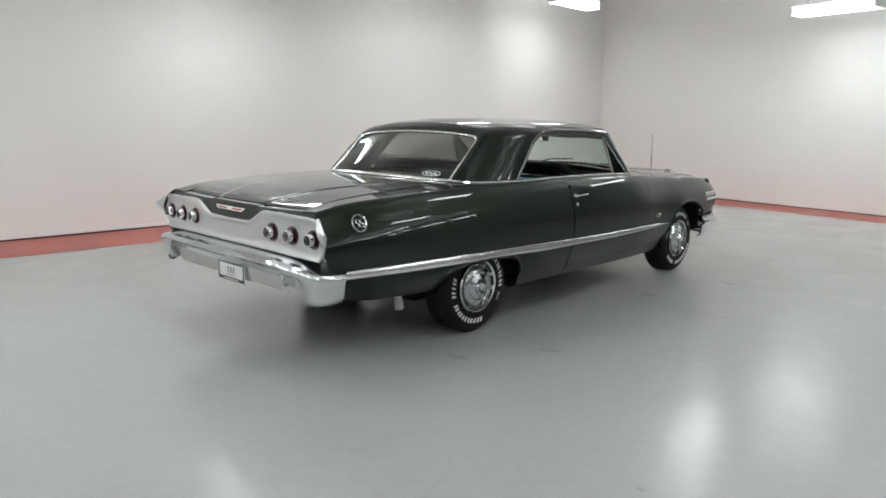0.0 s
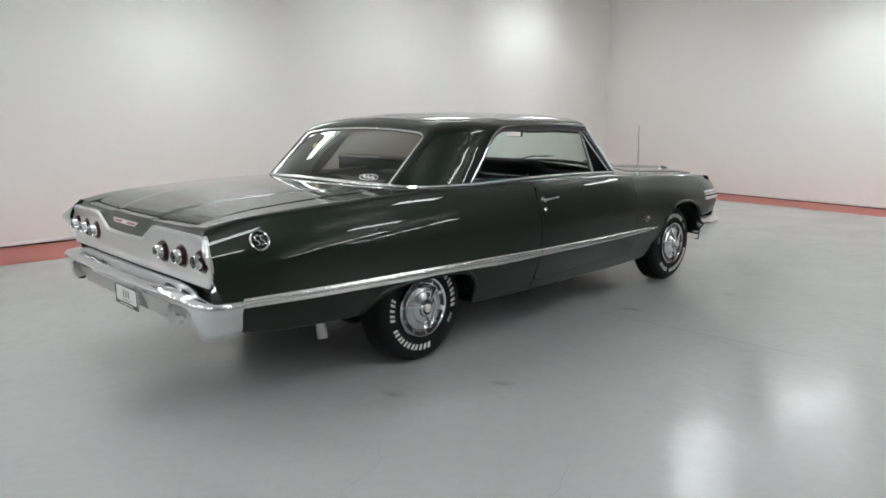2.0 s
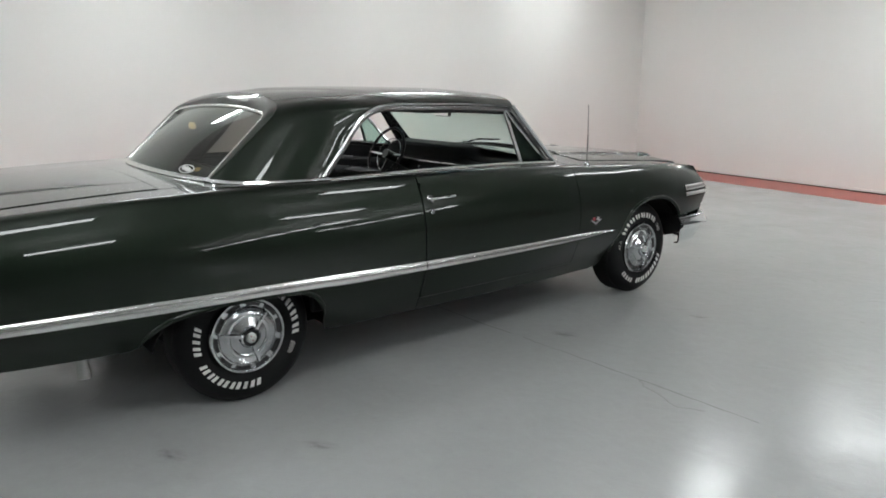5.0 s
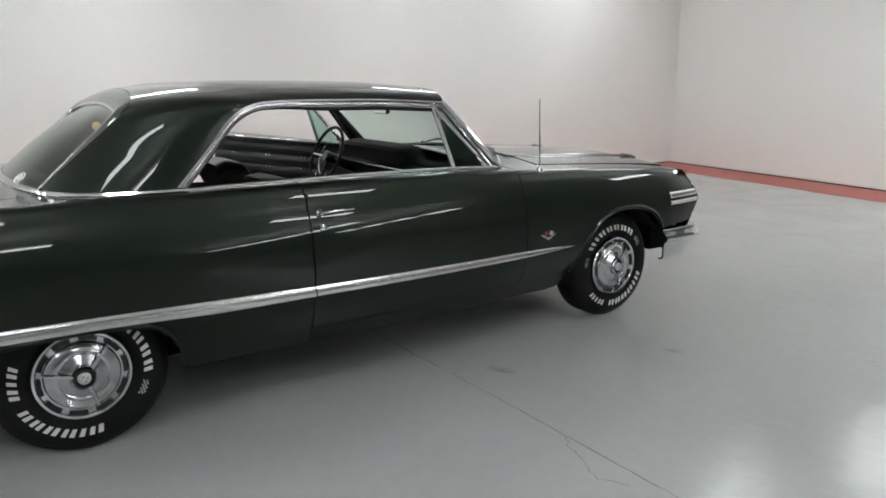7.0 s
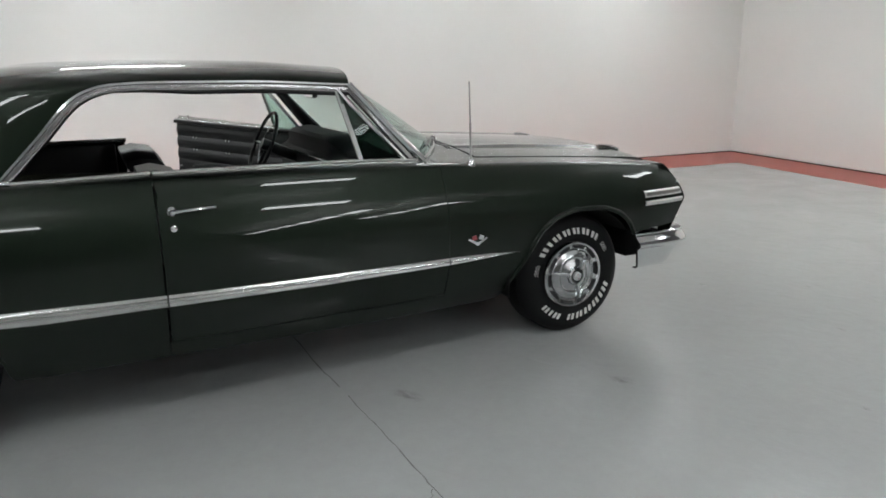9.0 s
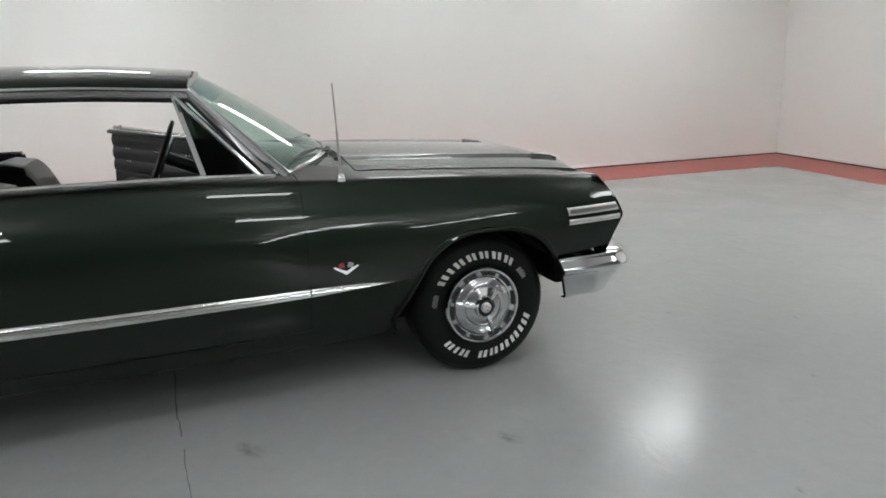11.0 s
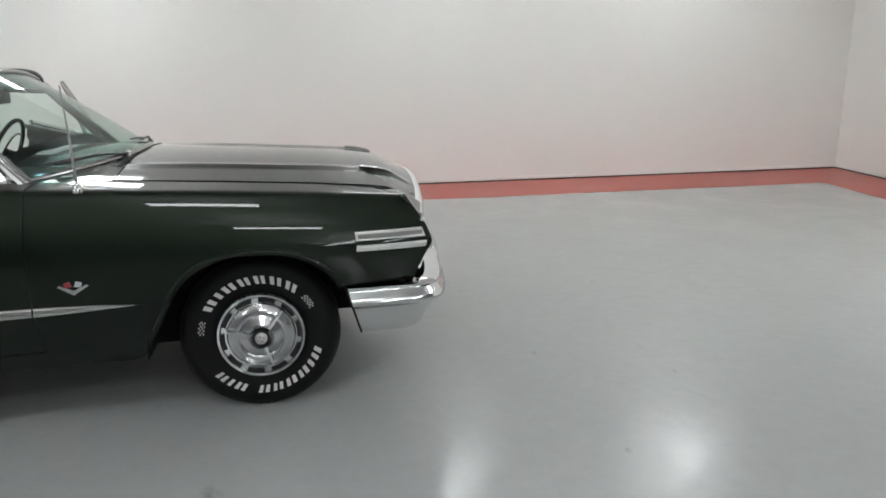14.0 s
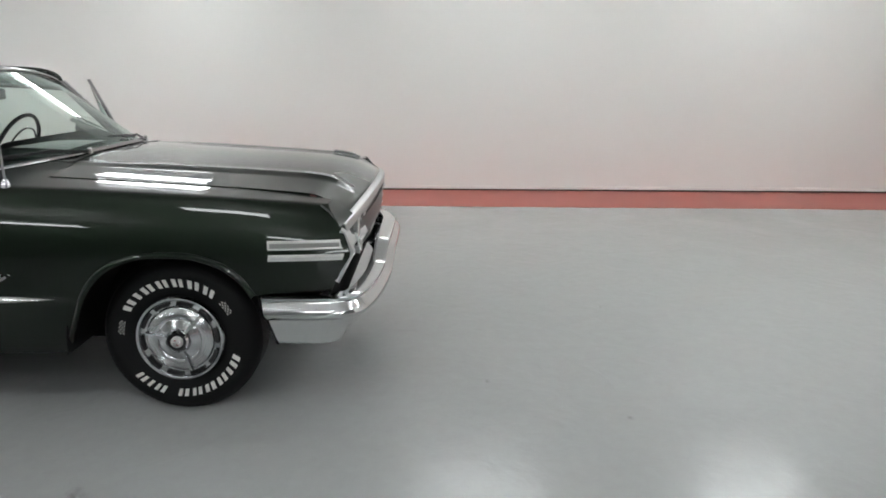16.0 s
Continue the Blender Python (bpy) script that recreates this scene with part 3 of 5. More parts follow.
bm = bmesh.new()
for s in (1, -1):
    grid(roof_rows(s), flip=s < 0, bm=bm)
    grid(lip_rows(s), flip=s < 0, bm=bm)
bmesh.ops.remove_doubles(bm, verts=bm.verts, dist=1e-4)
roof = part("roof", bm, PAINT, car, thick=0.012, sharp=50)
lin = bmesh.new()
for s in (1, -1):
    grid([[p + Vector((0, 0, -0.022)) - Vector((0.012 * s * (p.x != 0), 0, 0)) for p in r] for r in roof_rows(s)], flip=s > 0, bm=lin)
bmesh.ops.remove_doubles(lin, verts=lin.verts, dist=1e-4)
part("headliner", lin, material("grey_headliner", (0.10, 0.105, 0.10), rough=0.9, grain=0.1, grain_size=200), car)

turn = straight((0.0, 0.0), (0.44, 0.0), (0.66, 1.0), (1.0, 1.0))
for s in (1, -1):
    dr = [flat(DRIP(t) + Vector((0.009, 0, 0.001)), s) for t in steps(0, 1, 48)]
    part("drip_moulding", sweep(dr, [(-0.006, -0.006), (0.004, -0.006), (0.006, 0.002), (0.003, 0.008), (-0.005, 0.008)], up=(1, 0, 0.25)), CHROME, car)
    seal = [flat(DRIP(t) + Vector((-0.014, 0.020 * turn(t), -0.036 + 0.020 * turn(t))), s) for t in steps(0.0, 1, 48)]
    part("window_seal", tube(seal, 0.013, 6, up=(1, 0, 0.2)), BLACK, car)
    rail = [flat(DRIP(t) + Vector((-0.002, 0.013 * turn(t), -0.019 + 0.008 * turn(t))), s) for t in steps(0.0, 1, 48)]
    part("window_moulding", sweep(rail, [(-0.013, -0.004), (0.010, -0.006), (0.013, 0.0), (0.010, 0.006), (-0.006, 0.007), (-0.013, 0.003)], up=(1, 0, 0.25)), TRIM, car)
    # belt moulding under the sail panel, running round to the rear glass
    b = along((0.866, 0.47, 1.036), (0.862, 0.40, 1.036), (0.832, 0.22, 1.036), (0.768, 0.05, 1.038), (0.71, -0.03, 1.043), (0.64, -0.062, 1.050))
    part("belt_moulding", sweep([flat(b(t), s) for t in steps(0, 1, 24)], circle(0.015, 8, 0.013)), CHROME, car)

WS_BASE = lambda x: Vector((x, 2.478 - 0.308 * (abs(x) / 0.775) ** 2.3, 1.056 - 0.052 * (abs(x) / 0.775) ** 2))
WS_TOP = lambda x: Vector((x, 1.893 - 0.072 * (abs(x) / 0.690) ** 2.3, 1.430 - 0.062 * (abs(x) / 0.690) ** 2.2))
RW_B = lambda x: Vector((x, -0.158 + 0.104 * (abs(x) / 0.644) ** 2.4, 1.057 - 0.013 * (abs(x) / 0.644) ** 2))


def rw_t(x):
    return Vector((x, RW_TY(abs(x)), RW_TZ(abs(x))))


def pane_rows(low, high, hw_low, hw_high, bulge):
    rows = []
    for u in steps(-1, 1, 32):
        a, b = low(u * hw_low), high(u * hw_high)
        n = (b - a).cross(Vector((1, 0, 0))).normalized()
        if n.z < 0:
            n = -n
        rows.append([a.lerp(b, t) + n * bulge * 4 * t * (1 - t) * (1 - abs(u) ** 3) for t in steps(0, 1, 10)])
    return rows


ws_rows = pane_rows(WS_BASE, WS_TOP, 0.752, 0.684, 0.010)
windshield = part("windshield", grid(ws_rows), GLASS, car, "green-tinted curved windscreen")
shade = part("shade_band", grid([[p + Vector((0, -0.003, -0.003)) for p in r[8:]] for r in ws_rows[2:-2]]), SHADE_GLASS, windshield, "blue-tinted sun band along the top of the windscreen")
shade.visible_shadow = False
rw_rows = pane_rows(RW_B, rw_t, 0.644, 0.632, 0.026)
rear_glass = part("rear_window", grid(rw_rows), REAR_GLASS, car, "dark tinted curved rear glass")
for pane, rs, r in ((windshield, ws_rows, 0.0075), (rear_glass, rw_rows, 0.0095)):
    pane.visible_shadow = False
    loop = [row[0] for row in rs] + rs[-1][1:] + [row[-1] for row in rs[::-1]][1:] + rs[0][::-1][1:-1]
    w = r * 1.5
    band = [(-w, -0.006), (w, -0.006), (w, 0.004), (w * 0.5, 0.009), (-w * 0.5, 0.009), (-w, 0.004)]
    part("bright_surround", sweep([p + Vector((0, 0, 0.004)) for p in loop], band, up=(0, -0.55 if pane is rear_glass else 0.6, 0.83), closed=True), REVEAL if pane is rear_glass else TRIM, pane, "bright reveal moulding")

VENT_A, VENT_C = Vector((0.712, 1.790, 1.350)), Vector((0.797, 2.075, 1.014))
for s in (1, -1):
    a, b = Vector((0.782, 2.166, 0.994)), Vector((0.724, 1.826, 1.363))
    rows = []
    for t in steps(0, 1, 10):
        p, g = a.lerp(b, t), ws_rows[-1][min(10, round(t * 10))]
        mid = (p + g) / 2 + Vector((0.012, 0.012, 0.006))
        v = VENT_C.lerp(VENT_A, t) + Vector((0.0, 0.016, 0.004))
        rows.append([flat(w, s) for w in (v - Vector((0.02, 0, 0)), v, v.lerp(p, 0.5) + Vector((0.004, 0, 0.002)), p, p.lerp(mid, 0.6) + Vector((0.003, 0, 0)), mid, g)])
    part("windscreen_pillar", grid(rows, flip=s < 0), TRIM, car, thick=0.006)
    part("pillar_seal", tube([flat(VENT_C.lerp(VENT_A, t) + Vector((0.004, 0.013, 0.004)), s) for t in steps(0, 1, 8)], 0.0055, 6, up=(1, 0, 0)), BLACK, car)
    part("pillar_moulding", sweep([flat(a.lerp(b, t) + Vector((0.008, 0.004, 0.004)), s) for t in steps(0, 1, 8)], [(-0.012, -0.008), (0.012, -0.008), (0.012, 0.006), (0, 0.011), (-0.012, 0.006)], up=(1, 0, 0)), CHROME, car)

# ---------------------------------------------------------------- car: doors


def door(s, swing=0.0):
    d = part("door", side_panel(DOOR_R, DOOR_F, s, lambda y: SILL_X(y) - 0.012, low=0.360), PAINT, car, "dark green car door standing open" if swing else "", thick=0.006, sharp=60)
    part("side_moulding", strip(s, DOOR_R + 0.002, DOOR_F - 0.002), ALLOY, d, "bright ribbed side moulding")
    sill = [Vector((s * SILL_X(y), y, top_z(y, SILL_X(y)) + 0.001)) for y in steps(DOOR_R + 0.004, 2.13, 24)]
    part("sill_moulding", sweep(sill, [(-0.010, -0.012), (0.016, -0.014), (0.017, 0.000), (0.011, 0.007), (-0.005, 0.008), (-0.010, 0.003)]), REVEAL, d)
    # inner trim
    rows = []
    for z in steps(0.36, 1.0, 44):
        pleat = abs(math.sin((z - 0.72) / 0.088 * math.pi)) ** 0.6 if 0.72 < z < 0.985 else 0.6
        rows.append([Vector((s * (0.800 - 0.016 * pleat), y, z)) for y in steps(DOOR_R + 0.006, 2.12, 24)])
    trim = part("door_card", grid(rows, flip=s > 0), BLACK, d, "black pleated vinyl door card", thick=0.012)
    part("capping", box(*sorted((s * 0.755, s * 0.795)), DOOR_R + 0.004, 2.08, 0.992, 1.018, 0.008), BLACK, trim)
    part("bright_bead", box(*sorted((s * 0.772, s * 0.784)), DOOR_R + 0.006, 2.06, 1.017, 1.025, 0.003), CHROME, trim)
    button = part("trim_button", lathe([(0, -0.004), (0.008, -0.004), (0.006, 0.004), (0, 0.005)], 8), CHROME, trim)
    spots = [(y, z) for z in (0.896, 0.808) for y in (1.12, 1.15, 1.42, 1.45, 1.72, 1.75)]
    for o, (y, z) in zip([button] + [new("trim_button", button.data) for _ in spots[1:]], spots):
        o.parent = trim
        o.location = (s * 0.782, y, z)
    part("armrest", box(*sorted((s * 0.700, s * 0.792)), 1.15, 1.62, 0.64, 0.70, 0.025), BLACK, d)
    part("door_edge", box(*sorted((s * 0.80, s * 0.955)), DOOR_R + 0.001, DOOR_R + 0.006, 0.36, 0.985), PAINT, d)
    # pull handle outside
    hz = 0.903
    hx = lambda y: side_x(y, hz)
    bar = along((hx(0.99) + 0.004, 0.988, hz), (hx(1.01) + 0.028, 1.012, hz), (hx(1.10) + 0.03, 1.09, hz + 0.004), (hx(1.16) + 0.010, 1.165, hz + 0.003))
    handle = part("door_handle", sweep([flat(bar(t), s) for t in steps(0, 1, 14)], circle(0.005, 8, 0.0065)), CHROME, d, "chrome pull handle with push button")
    part("push_button", lathe([(0.012, -0.005), (0.012, 0.020), (0.009, 0.025), (0, 0.026)], 18, at=(s * hx(1.0) if s > 0 else s * hx(1.0) - 0.02, 1.0, hz - 0.006)), CHROME, handle)
    part("escutcheon", lathe([(0.001, -0.004), (0.020, 0.0), (0.018, 0.005), (0.001, 0.007)], 18, at=(s * (hx(1.0) + 0.002), 1.0, hz)), CHROME, handle)
    part("door_lock", lathe([(0.001, -0.004), (0.014, 0.0), (0.013, 0.005), (0.008, 0.008), (0, 0.008)] if s > 0 else [(0.001, 0.004), (0.014, 0.0), (0.013, -0.005), (0.008, -0.008), (0, -0.008)], 16, at=(s * (side_x(1.0, 0.838) + 0.002), 1.0, 0.838)), CHROME, d)
    # lock button on the sill
    part("lock_button", lathe([(0.0, -0.01), (0.004, -0.01), (0.004, 0.022), (0.0075, 0.027), (0.0075, 0.036), (0, 0.038)], 12, "z", (s * 0.782, 1.075, 1.02)), CHROME, d)
    # quarter light
    a, b, c = Vector((0.712, 1.772, 1.350)), Vector((0.788, 1.855, 1.020)), VENT_C
    # near pane takes the darkened glass, far pane the plain one
    fr = part("vent_window", prism([flat(v, s) for v in (a + Vector((0.012, 0, 0)), b - Vector((0.015, 0, 0)), c - Vector((0.015, 0, 0)))], (0.004 * s, 0, 0)), VENT_GLASS if s > 0 else GLASS, d, "green-tinted swivelling quarter light", smooth=False)
    fr.visible_shadow = False
    part("vent_frame", sweep([flat(v + Vector((0.004, 0, 0)), s) for v in (a, a.lerp(b, 0.5), b)], [(-0.010, -0.006), (0.010, -0.006), (0.010, 0.006), (-0.010, 0.006)], up=(1, 0, 0)), STEEL, fr)
    part("vent_frame", tube([flat(v + Vector((0.004, 0, 0)), s) for v in (b, b.lerp(c, 0.5), c)], 0.009, 8), CHROME, fr)
    part("vent_frame", tube([flat(v + Vector((0.004, -0.004, 0)), s) for v in (a, a.lerp(c, 0.5), c)], 0.012, 8), CHROME, fr)
    if swing:
        h = Matrix.Translation((s * 0.955, DOOR_F + 0.01, 0))
        d.matrix_basis = h @ pose(0, 0, 0, 0, 0, swing) @ pose(0, 0, 0, -3.2, 0, 0) @ h.inverted()
    return d


door(1)
door(-1, -50.5)
for s in (1, -1):
    sill = [Vector((s * SILL_X(y), y, top_z(y, SILL_X(y)) + 0.001)) for y in steps(0.44, DOOR_R - 0.004, 12)]
    part("sill_moulding", sweep(sill, [(-0.010, -0.012), (0.016, -0.014), (0.017, 0.000), (0.011, 0.007), (-0.005, 0.008), (-0.010, 0.003)]), REVEAL, car)

# ---------------------------------------------------------------- car: tail
PANEL_TOP = straight((0, 0.838), (0.21, 0.841), (0.24, 0.845), (0.37, 0.915), (0.41, 0.922), (0.82, 0.918), (0.905, 0.900), (0.985, 0.848))
PANEL_LOW = straight((0, 0.700), (0.5, 0.698), (0.895, 0.688), (0.985, 0.832))
PANEL_Y = lambda x, z: -1.362 + 0.03 * (abs(x) / 0.9) ** 2 - 0.040 * max(0, 1 - abs(z - 0.845) / 0.15) * max(0.0, (abs(x) - 0.875) / 0.085)
rows = []
for x in steps(-0.985, 0.985, 80):
    a, b = PANEL_LOW(abs(x)), PANEL_TOP(abs(x))
    row = []
    for f in steps(0, 1, 10):
        z = a + (b - a) * f
        dish = 0.016 * (1 - abs(2 * f - 1) ** 6)
        row.append(Vector((x, PANEL_Y(x, z) + dish, z)))
    rows.append(row)
tail = part("tail_panel", grid(rows, flip=False), SATIN, car, "satin aluminium tail panel with six round lamps", thick=0.012)
loop = [(r[-1] + Vector((0, -0.003, 0))) for r in rows] + [(r[0] + Vector((0, -0.003, 0))) for r in rows[::-1]]
part("panel_rim", tube(loop, 0.0065, 6, up=(0, 1, 0), closed=True), SATIN, tail)
# painted skin between deck and panel
rows = []
for x in steps(-0.885, 0.885, 72):
    u = abs(x) / 0.885
    top = top_z(-1.42, x) - 0.0015
    y0 = -1.300 + 0.03 * u ** 4
    py = PANEL_Y(x, 0.9)
    xt = max(-0.838, min(0.838, x))
    rows.append([Vector((xt, y0 + 0.02, top)), Vector((xt, y0 - 0.022, top - 0.004)), Vector((xt, y0 - 0.034, top - 0.016)), Vector((x, py + 0.004, PANEL_TOP(abs(x)) + 0.004)), Vector((x, py + 0.02, PANEL_TOP(abs(x)) - 0.02))])
part("deck_lip", grid(rows, flip=False), PAINT, car, thick=0.005)
rows = [[Vector((x, -1.325, 0.70)), Vector((x, -1.30, 0.66)), Vector((x, -1.29, 0.54))] for x in steps(-0.90, 0.90, 20)]
part("rear_apron", grid(rows), PAINT, car, thick=0.005)
EDGE = straight((0.44, 0.85), (0.69, 0.89), (0.832, 0.955), (0.852, 0.955), (0.90, 0.90), (0.96, 0.82))
for s in (1, -1):
    rows = []
    for z in steps(0.575, 0.954, 34):
        a, b = Vector((s * side_x(-1.42, z), TAIL(z) + 0.002, z)), Vector((s * (EDGE(z) - 0.008), PANEL_Y(EDGE(z), z) + 0.014, z))
        rows.append([a, a.lerp(b, 0.35) + Vector((0, -0.003, 0)), b])
    low, mid = rows[:12], rows[11:32]
    part("quarter_end", grid(low, flip=s > 0), PAINT, car, thick=0.004)
    part("panel_wing", grid(mid, flip=s > 0), SATIN, tail, thick=0.004)
    part("quarter_end", grid(rows[31:], flip=s > 0), PAINT, car, thick=0.004)
for s in (1, -1):
    for x, z in ((0.457, 0.806), (0.643, 0.805), (0.829, 0.804)):
        y = PANEL_Y(x, z) + 0.014
        lampb = part("tail_lamp", lathe([(0.064, 0.0), (0.060, -0.008), (0.054, -0.012), (0.052, -0.010), (0.051, 0.0), (0, 0.0)], 32, "y", (s * x, y, z)), BLACK_PAINT, tail, "round tail lamp in a dark bezel")
        part("red_lens", lathe([(0.0505, -0.004), (0.0505, -0.016), (0.046, -0.024), (0.036, -0.026), (0.034, -0.004)], 32, "y", (s * x, y, z)), RED_LENS, lampb)
        part("lamp_centre", lathe([(0.036, -0.004), (0.034, -0.046), (0.031, -0.053), (0.0275, -0.054), (0.0255, -0.046), (0, -0.046)], 24, "y", (s * x, y, z)), CHROME, lampb)
        part("lamp_core", lathe([(0.025, -0.0465), (0.022, -0.052), (0.010, -0.053), (0.009, -0.057), (0, -0.058)], 16, "y", (s * x, y, z)), DARK_LENS, lampb)
emb = part("deck_emblem", prism([(-0.17, -1.350, 0.913), (0.17, -1.350, 0.913), (0.14, -1.355, 0.893), (-0.14, -1.355, 0.893)], (0, -0.006, -0.002)), CHROME, car, "chrome bow badge with red and white bars", smooth=False)
for x0, x1, m in ((-0.14, -0.035, RED_PAINT), (0.035, 0.14, RED_PAINT), (-0.028, 0.028, WHITE_PAINT)):
    part("badge_bar", prism([(x0, -1.358, 0.907), (x1, -1.358, 0.907), (x1 * 0.9, -1.361, 0.899), (x0 * 0.9, -1.361, 0.899)], (0, -0.002, -0.0005)), m, emb, smooth=False)
part("trunk_lock", lathe([(0.001, 0), (0.011, -0.001), (0.009, -0.008), (0, -0.009)], 16, "y", (0, -1.342, 0.785)), CHROME, tail)

# rear bumper
RB_PATH = along((0.935, -1.205, 0), (0.932, -1.262, 0), (0.912, -1.325, 0), (0.878, -1.378, 0), (0.83, -1.412, 0), (0.74, -1.440, 0), (0.45, -1.476, 0), (0, -1.490, 0))
RB_TOP = curve((0, 0.690), (0.6, 0.684), (0.80, 0.665), (0.88, 0.645), (0.935, 0.628))
RB_LOW = straight((0, 0.575), (0.48, 0.575), (0.64, 0.565), (0.71, 0.515), (0.80, 0.508), (0.845, 0.490), (0.885, 0.440), (0.915, 0.437), (0.935, 0.456))


def bumper_rows(pathf, sec, n=60):
    right = []
    for i in range(n + 1):
        t = i / n
        p, d = pathf(t), (pathf(min(1, t + 0.01)) - pathf(max(0, t - 0.01))).normalized()
        right.append((p, Vector((-d.y, d.x, 0)), t))
    rows = [sec(p, n_, t) for p, n_, t in right]
    left = [[Vector((-v.x, v.y, v.z)) for v in r] for r in rows[:-1]]
    return left + rows[::-1]


def rear_sec(p, n, t):
    if n.dot(p - Vector((0, 1.2, 0))) < 0:
        n = -n
    a, b = RB_TOP(abs(p.x)), RB_LOW(abs(p.x))
    pts = []
    w = min(1.0, max(0.0, (t - 0.20) / 0.07))
    for f, o, under in ((0.0, -0.10, -0.122), (0.02, -0.04, -0.05), (0.08, 0.004, 0.004), (0.16, 0.018, 0.018), (0.26, 0.022, 0.023), (0.34, 0.016, 0.018), (0.40, 0.008, 0.006), (0.46, 0.006, -0.010),
                        (0.6, 0.003, -0.034), (0.75, 0.0, -0.050), (0.9, -0.006, -0.060), (1.0, -0.018, -0.068)):
        z = a + (b - a) * f
        pts.append(Vector((p.x, p.y, z)) + n * (o * (1 - w) + under * w))
    return pts


rb = part("rear_bumper", grid(bumper_rows(RB_PATH, rear_sec), flip=False), CHROME, car, "chrome wraparound rear bumper", thick=0.006, sharp=50)
part("valance", prism([(-0.68, -1.40, 0.59), (0.68, -1.40, 0.59), (0.63, -1.375, 0.475), (-0.63, -1.375, 0.475)], (0, 0.02, 0)), SATIN, rb, smooth=False)
ribs = bmesh.new()
for i in range(9):
    z = 0.485 + i * 0.0112
    y = -1.377 - (z - 0.455) * 0.185
    for x0, x1 in ((-0.61, -0.09), (0.265, 0.61)):
        box(x0, x1, y - 0.006, y + 0.002, z - 0.003, z + 0.003, bm=ribs)
tagged(part("valance_ribs", ribs, ALLOY, rb, smooth=False), kind="stuff")
plate = part("number_plate", box(-0.065, 0.240, -1.416, -1.410, 0.458, 0.597, 0.002), WHITE_PAINT, rb, "white dealer plate with dark bands", smooth=False)
for z0, z1, x0, x1, m in ((0.566, 0.594, -0.060, 0.235, BLACK_PAINT), (0.461, 0.482, -0.060, 0.235, BLACK_PAINT), (0.461, 0.594, -0.062, -0.050, BLACK_PAINT), (0.461, 0.594, 0.225, 0.237, BLACK_PAINT),
                          (0.508, 0.548, 0.045, 0.062, STEEL), (0.508, 0.548, 0.078, 0.095, STEEL), (0.508, 0.548, 0.111, 0.128, STEEL), (0.492, 0.497, 0.03, 0.145, STEEL),
                          (0.468, 0.474, 0.0, 0.175, WHITE_PAINT), (0.576, 0.585, 0.03, 0.145, WHITE_PAINT)):
    part("plate_bar", box(x0, x1, -1.4175 - (0.0012 if m is WHITE_PAINT else 0), -1.4155, z0, z1), m, plate, smooth=False)
for s in (1, -1):
    part("bumper_bracket", box(*sorted((s * 0.665, s * 0.685)), -1.44, -1.34, 0.50, 0.60, 0.004), ALLOY, rb)
part("exhaust_tip", lathe([(0.025, 0.25), (0.025, 0.0), (0.028, -0.012), (0.028, -0.06), (0.024, -0.062), (0.022, -0.01), (0.0, 0.0)], 24, "z", (0, 0, 0)), STEEL, car, "bent steel exhaust tailpipe").matrix_basis = pose(0.825, -0.70, 0.355, 0, -12, 0)

# ---------------------------------------------------------------- car: nose
FB_PATH = along((0.953, 3.380, 0), (0.957, 3.55, 0), (0.951, 3.69, 0), (0.935, 3.745, 0), (0.895, 3.785, 0), (0.70, 3.835, 0), (0.46, 3.862, 0), (0.25, 3.875, 0), (0, 3.88, 0))
FB_TOP = curve((0, 0.635), (0.25, 0.632), (0.46, 0.552), (0.80, 0.542), (0.96, 0.542))
FB_LOW = curve((0, 0.42), (0.25, 0.415), (0.46, 0.345), (0.80, 0.322), (0.96, 0.322))


def front_sec(p, n, t):
    if n.dot(p - Vector((0, 1.2, 0))) < 0:
        n = -n
    a, b = FB_TOP(abs(p.x)), FB_LOW(abs(p.x))
    pts = []
    for f, o in ((0.0, -0.075), (0.015, -0.02), (0.045, -0.009), (0.08, -0.012), (0.13, -0.007), (0.22, 0.008), (0.30, 0.018), (0.345, 0.018), (0.39, 0.009), (0.44, -0.006), (0.48, -0.014), (0.54, -0.018), (0.7, -0.026), (0.85, -0.033), (0.94, -0.038), (0.98, -0.046), (1.0, -0.07)):
        z = a + (b - a) * f
        pts.append(Vector((p.x, p.y, z)) + n * (o - 0.075 * max(0.0, f - 0.42) / 0.58 * min(1.0, max(0.0, (t - 0.19) / 0.12))) + Vector((0, 0.060 * f * max(0.0, 1 - t / 0.10), 0)))
    return pts


fb = part("front_bumper", grid(bumper_rows(FB_PATH, front_sec), flip=True), CHROME, car, "chrome wraparound front bumper with a small dent", thick=0.006, sharp=50)
# black tube drawn in for the shadow behind the bumper's end
part("bumper_edge", tube(bumper_rows(FB_PATH, front_sec)[-1], 0.005, 6, up=(0, 1, 0)), UNDER, fb, "shadow line behind the bumper's rear edge, drawn as a dark tube")
rows = []
for x in steps(-0.865, 0.865, 60):
    yy = GRILLE_Y(x) - 0.02
    rows.append([Vector((x, yy + o, z)) for z, o in ((0.575, -0.09), (0.62, -0.05), (0.70, 0.0), (0.74, 0.005), (0.80, -0.01), (0.845, -0.03))])
grille = part("grille", grid(rows), BLACK_PAINT, car, "dark grille with bright surround and quad headlamps", thick=0.01)
rows = [[Vector((x, GRILLE_Y(x) + o, HEADER_Z(x) + h)) for o, h in ((-0.03, 0.012), (-0.014, 0.012), (-0.002, 0.004), (0.002, -0.012), (0.0, -0.028), (-0.006, -0.038), (-0.03, -0.040))] for x in steps(-0.835, 0.835, 50)]
part("grille_header", grid(rows, flip=True), SATIN, grille, "bright ribbed header moulding", thick=0.004)
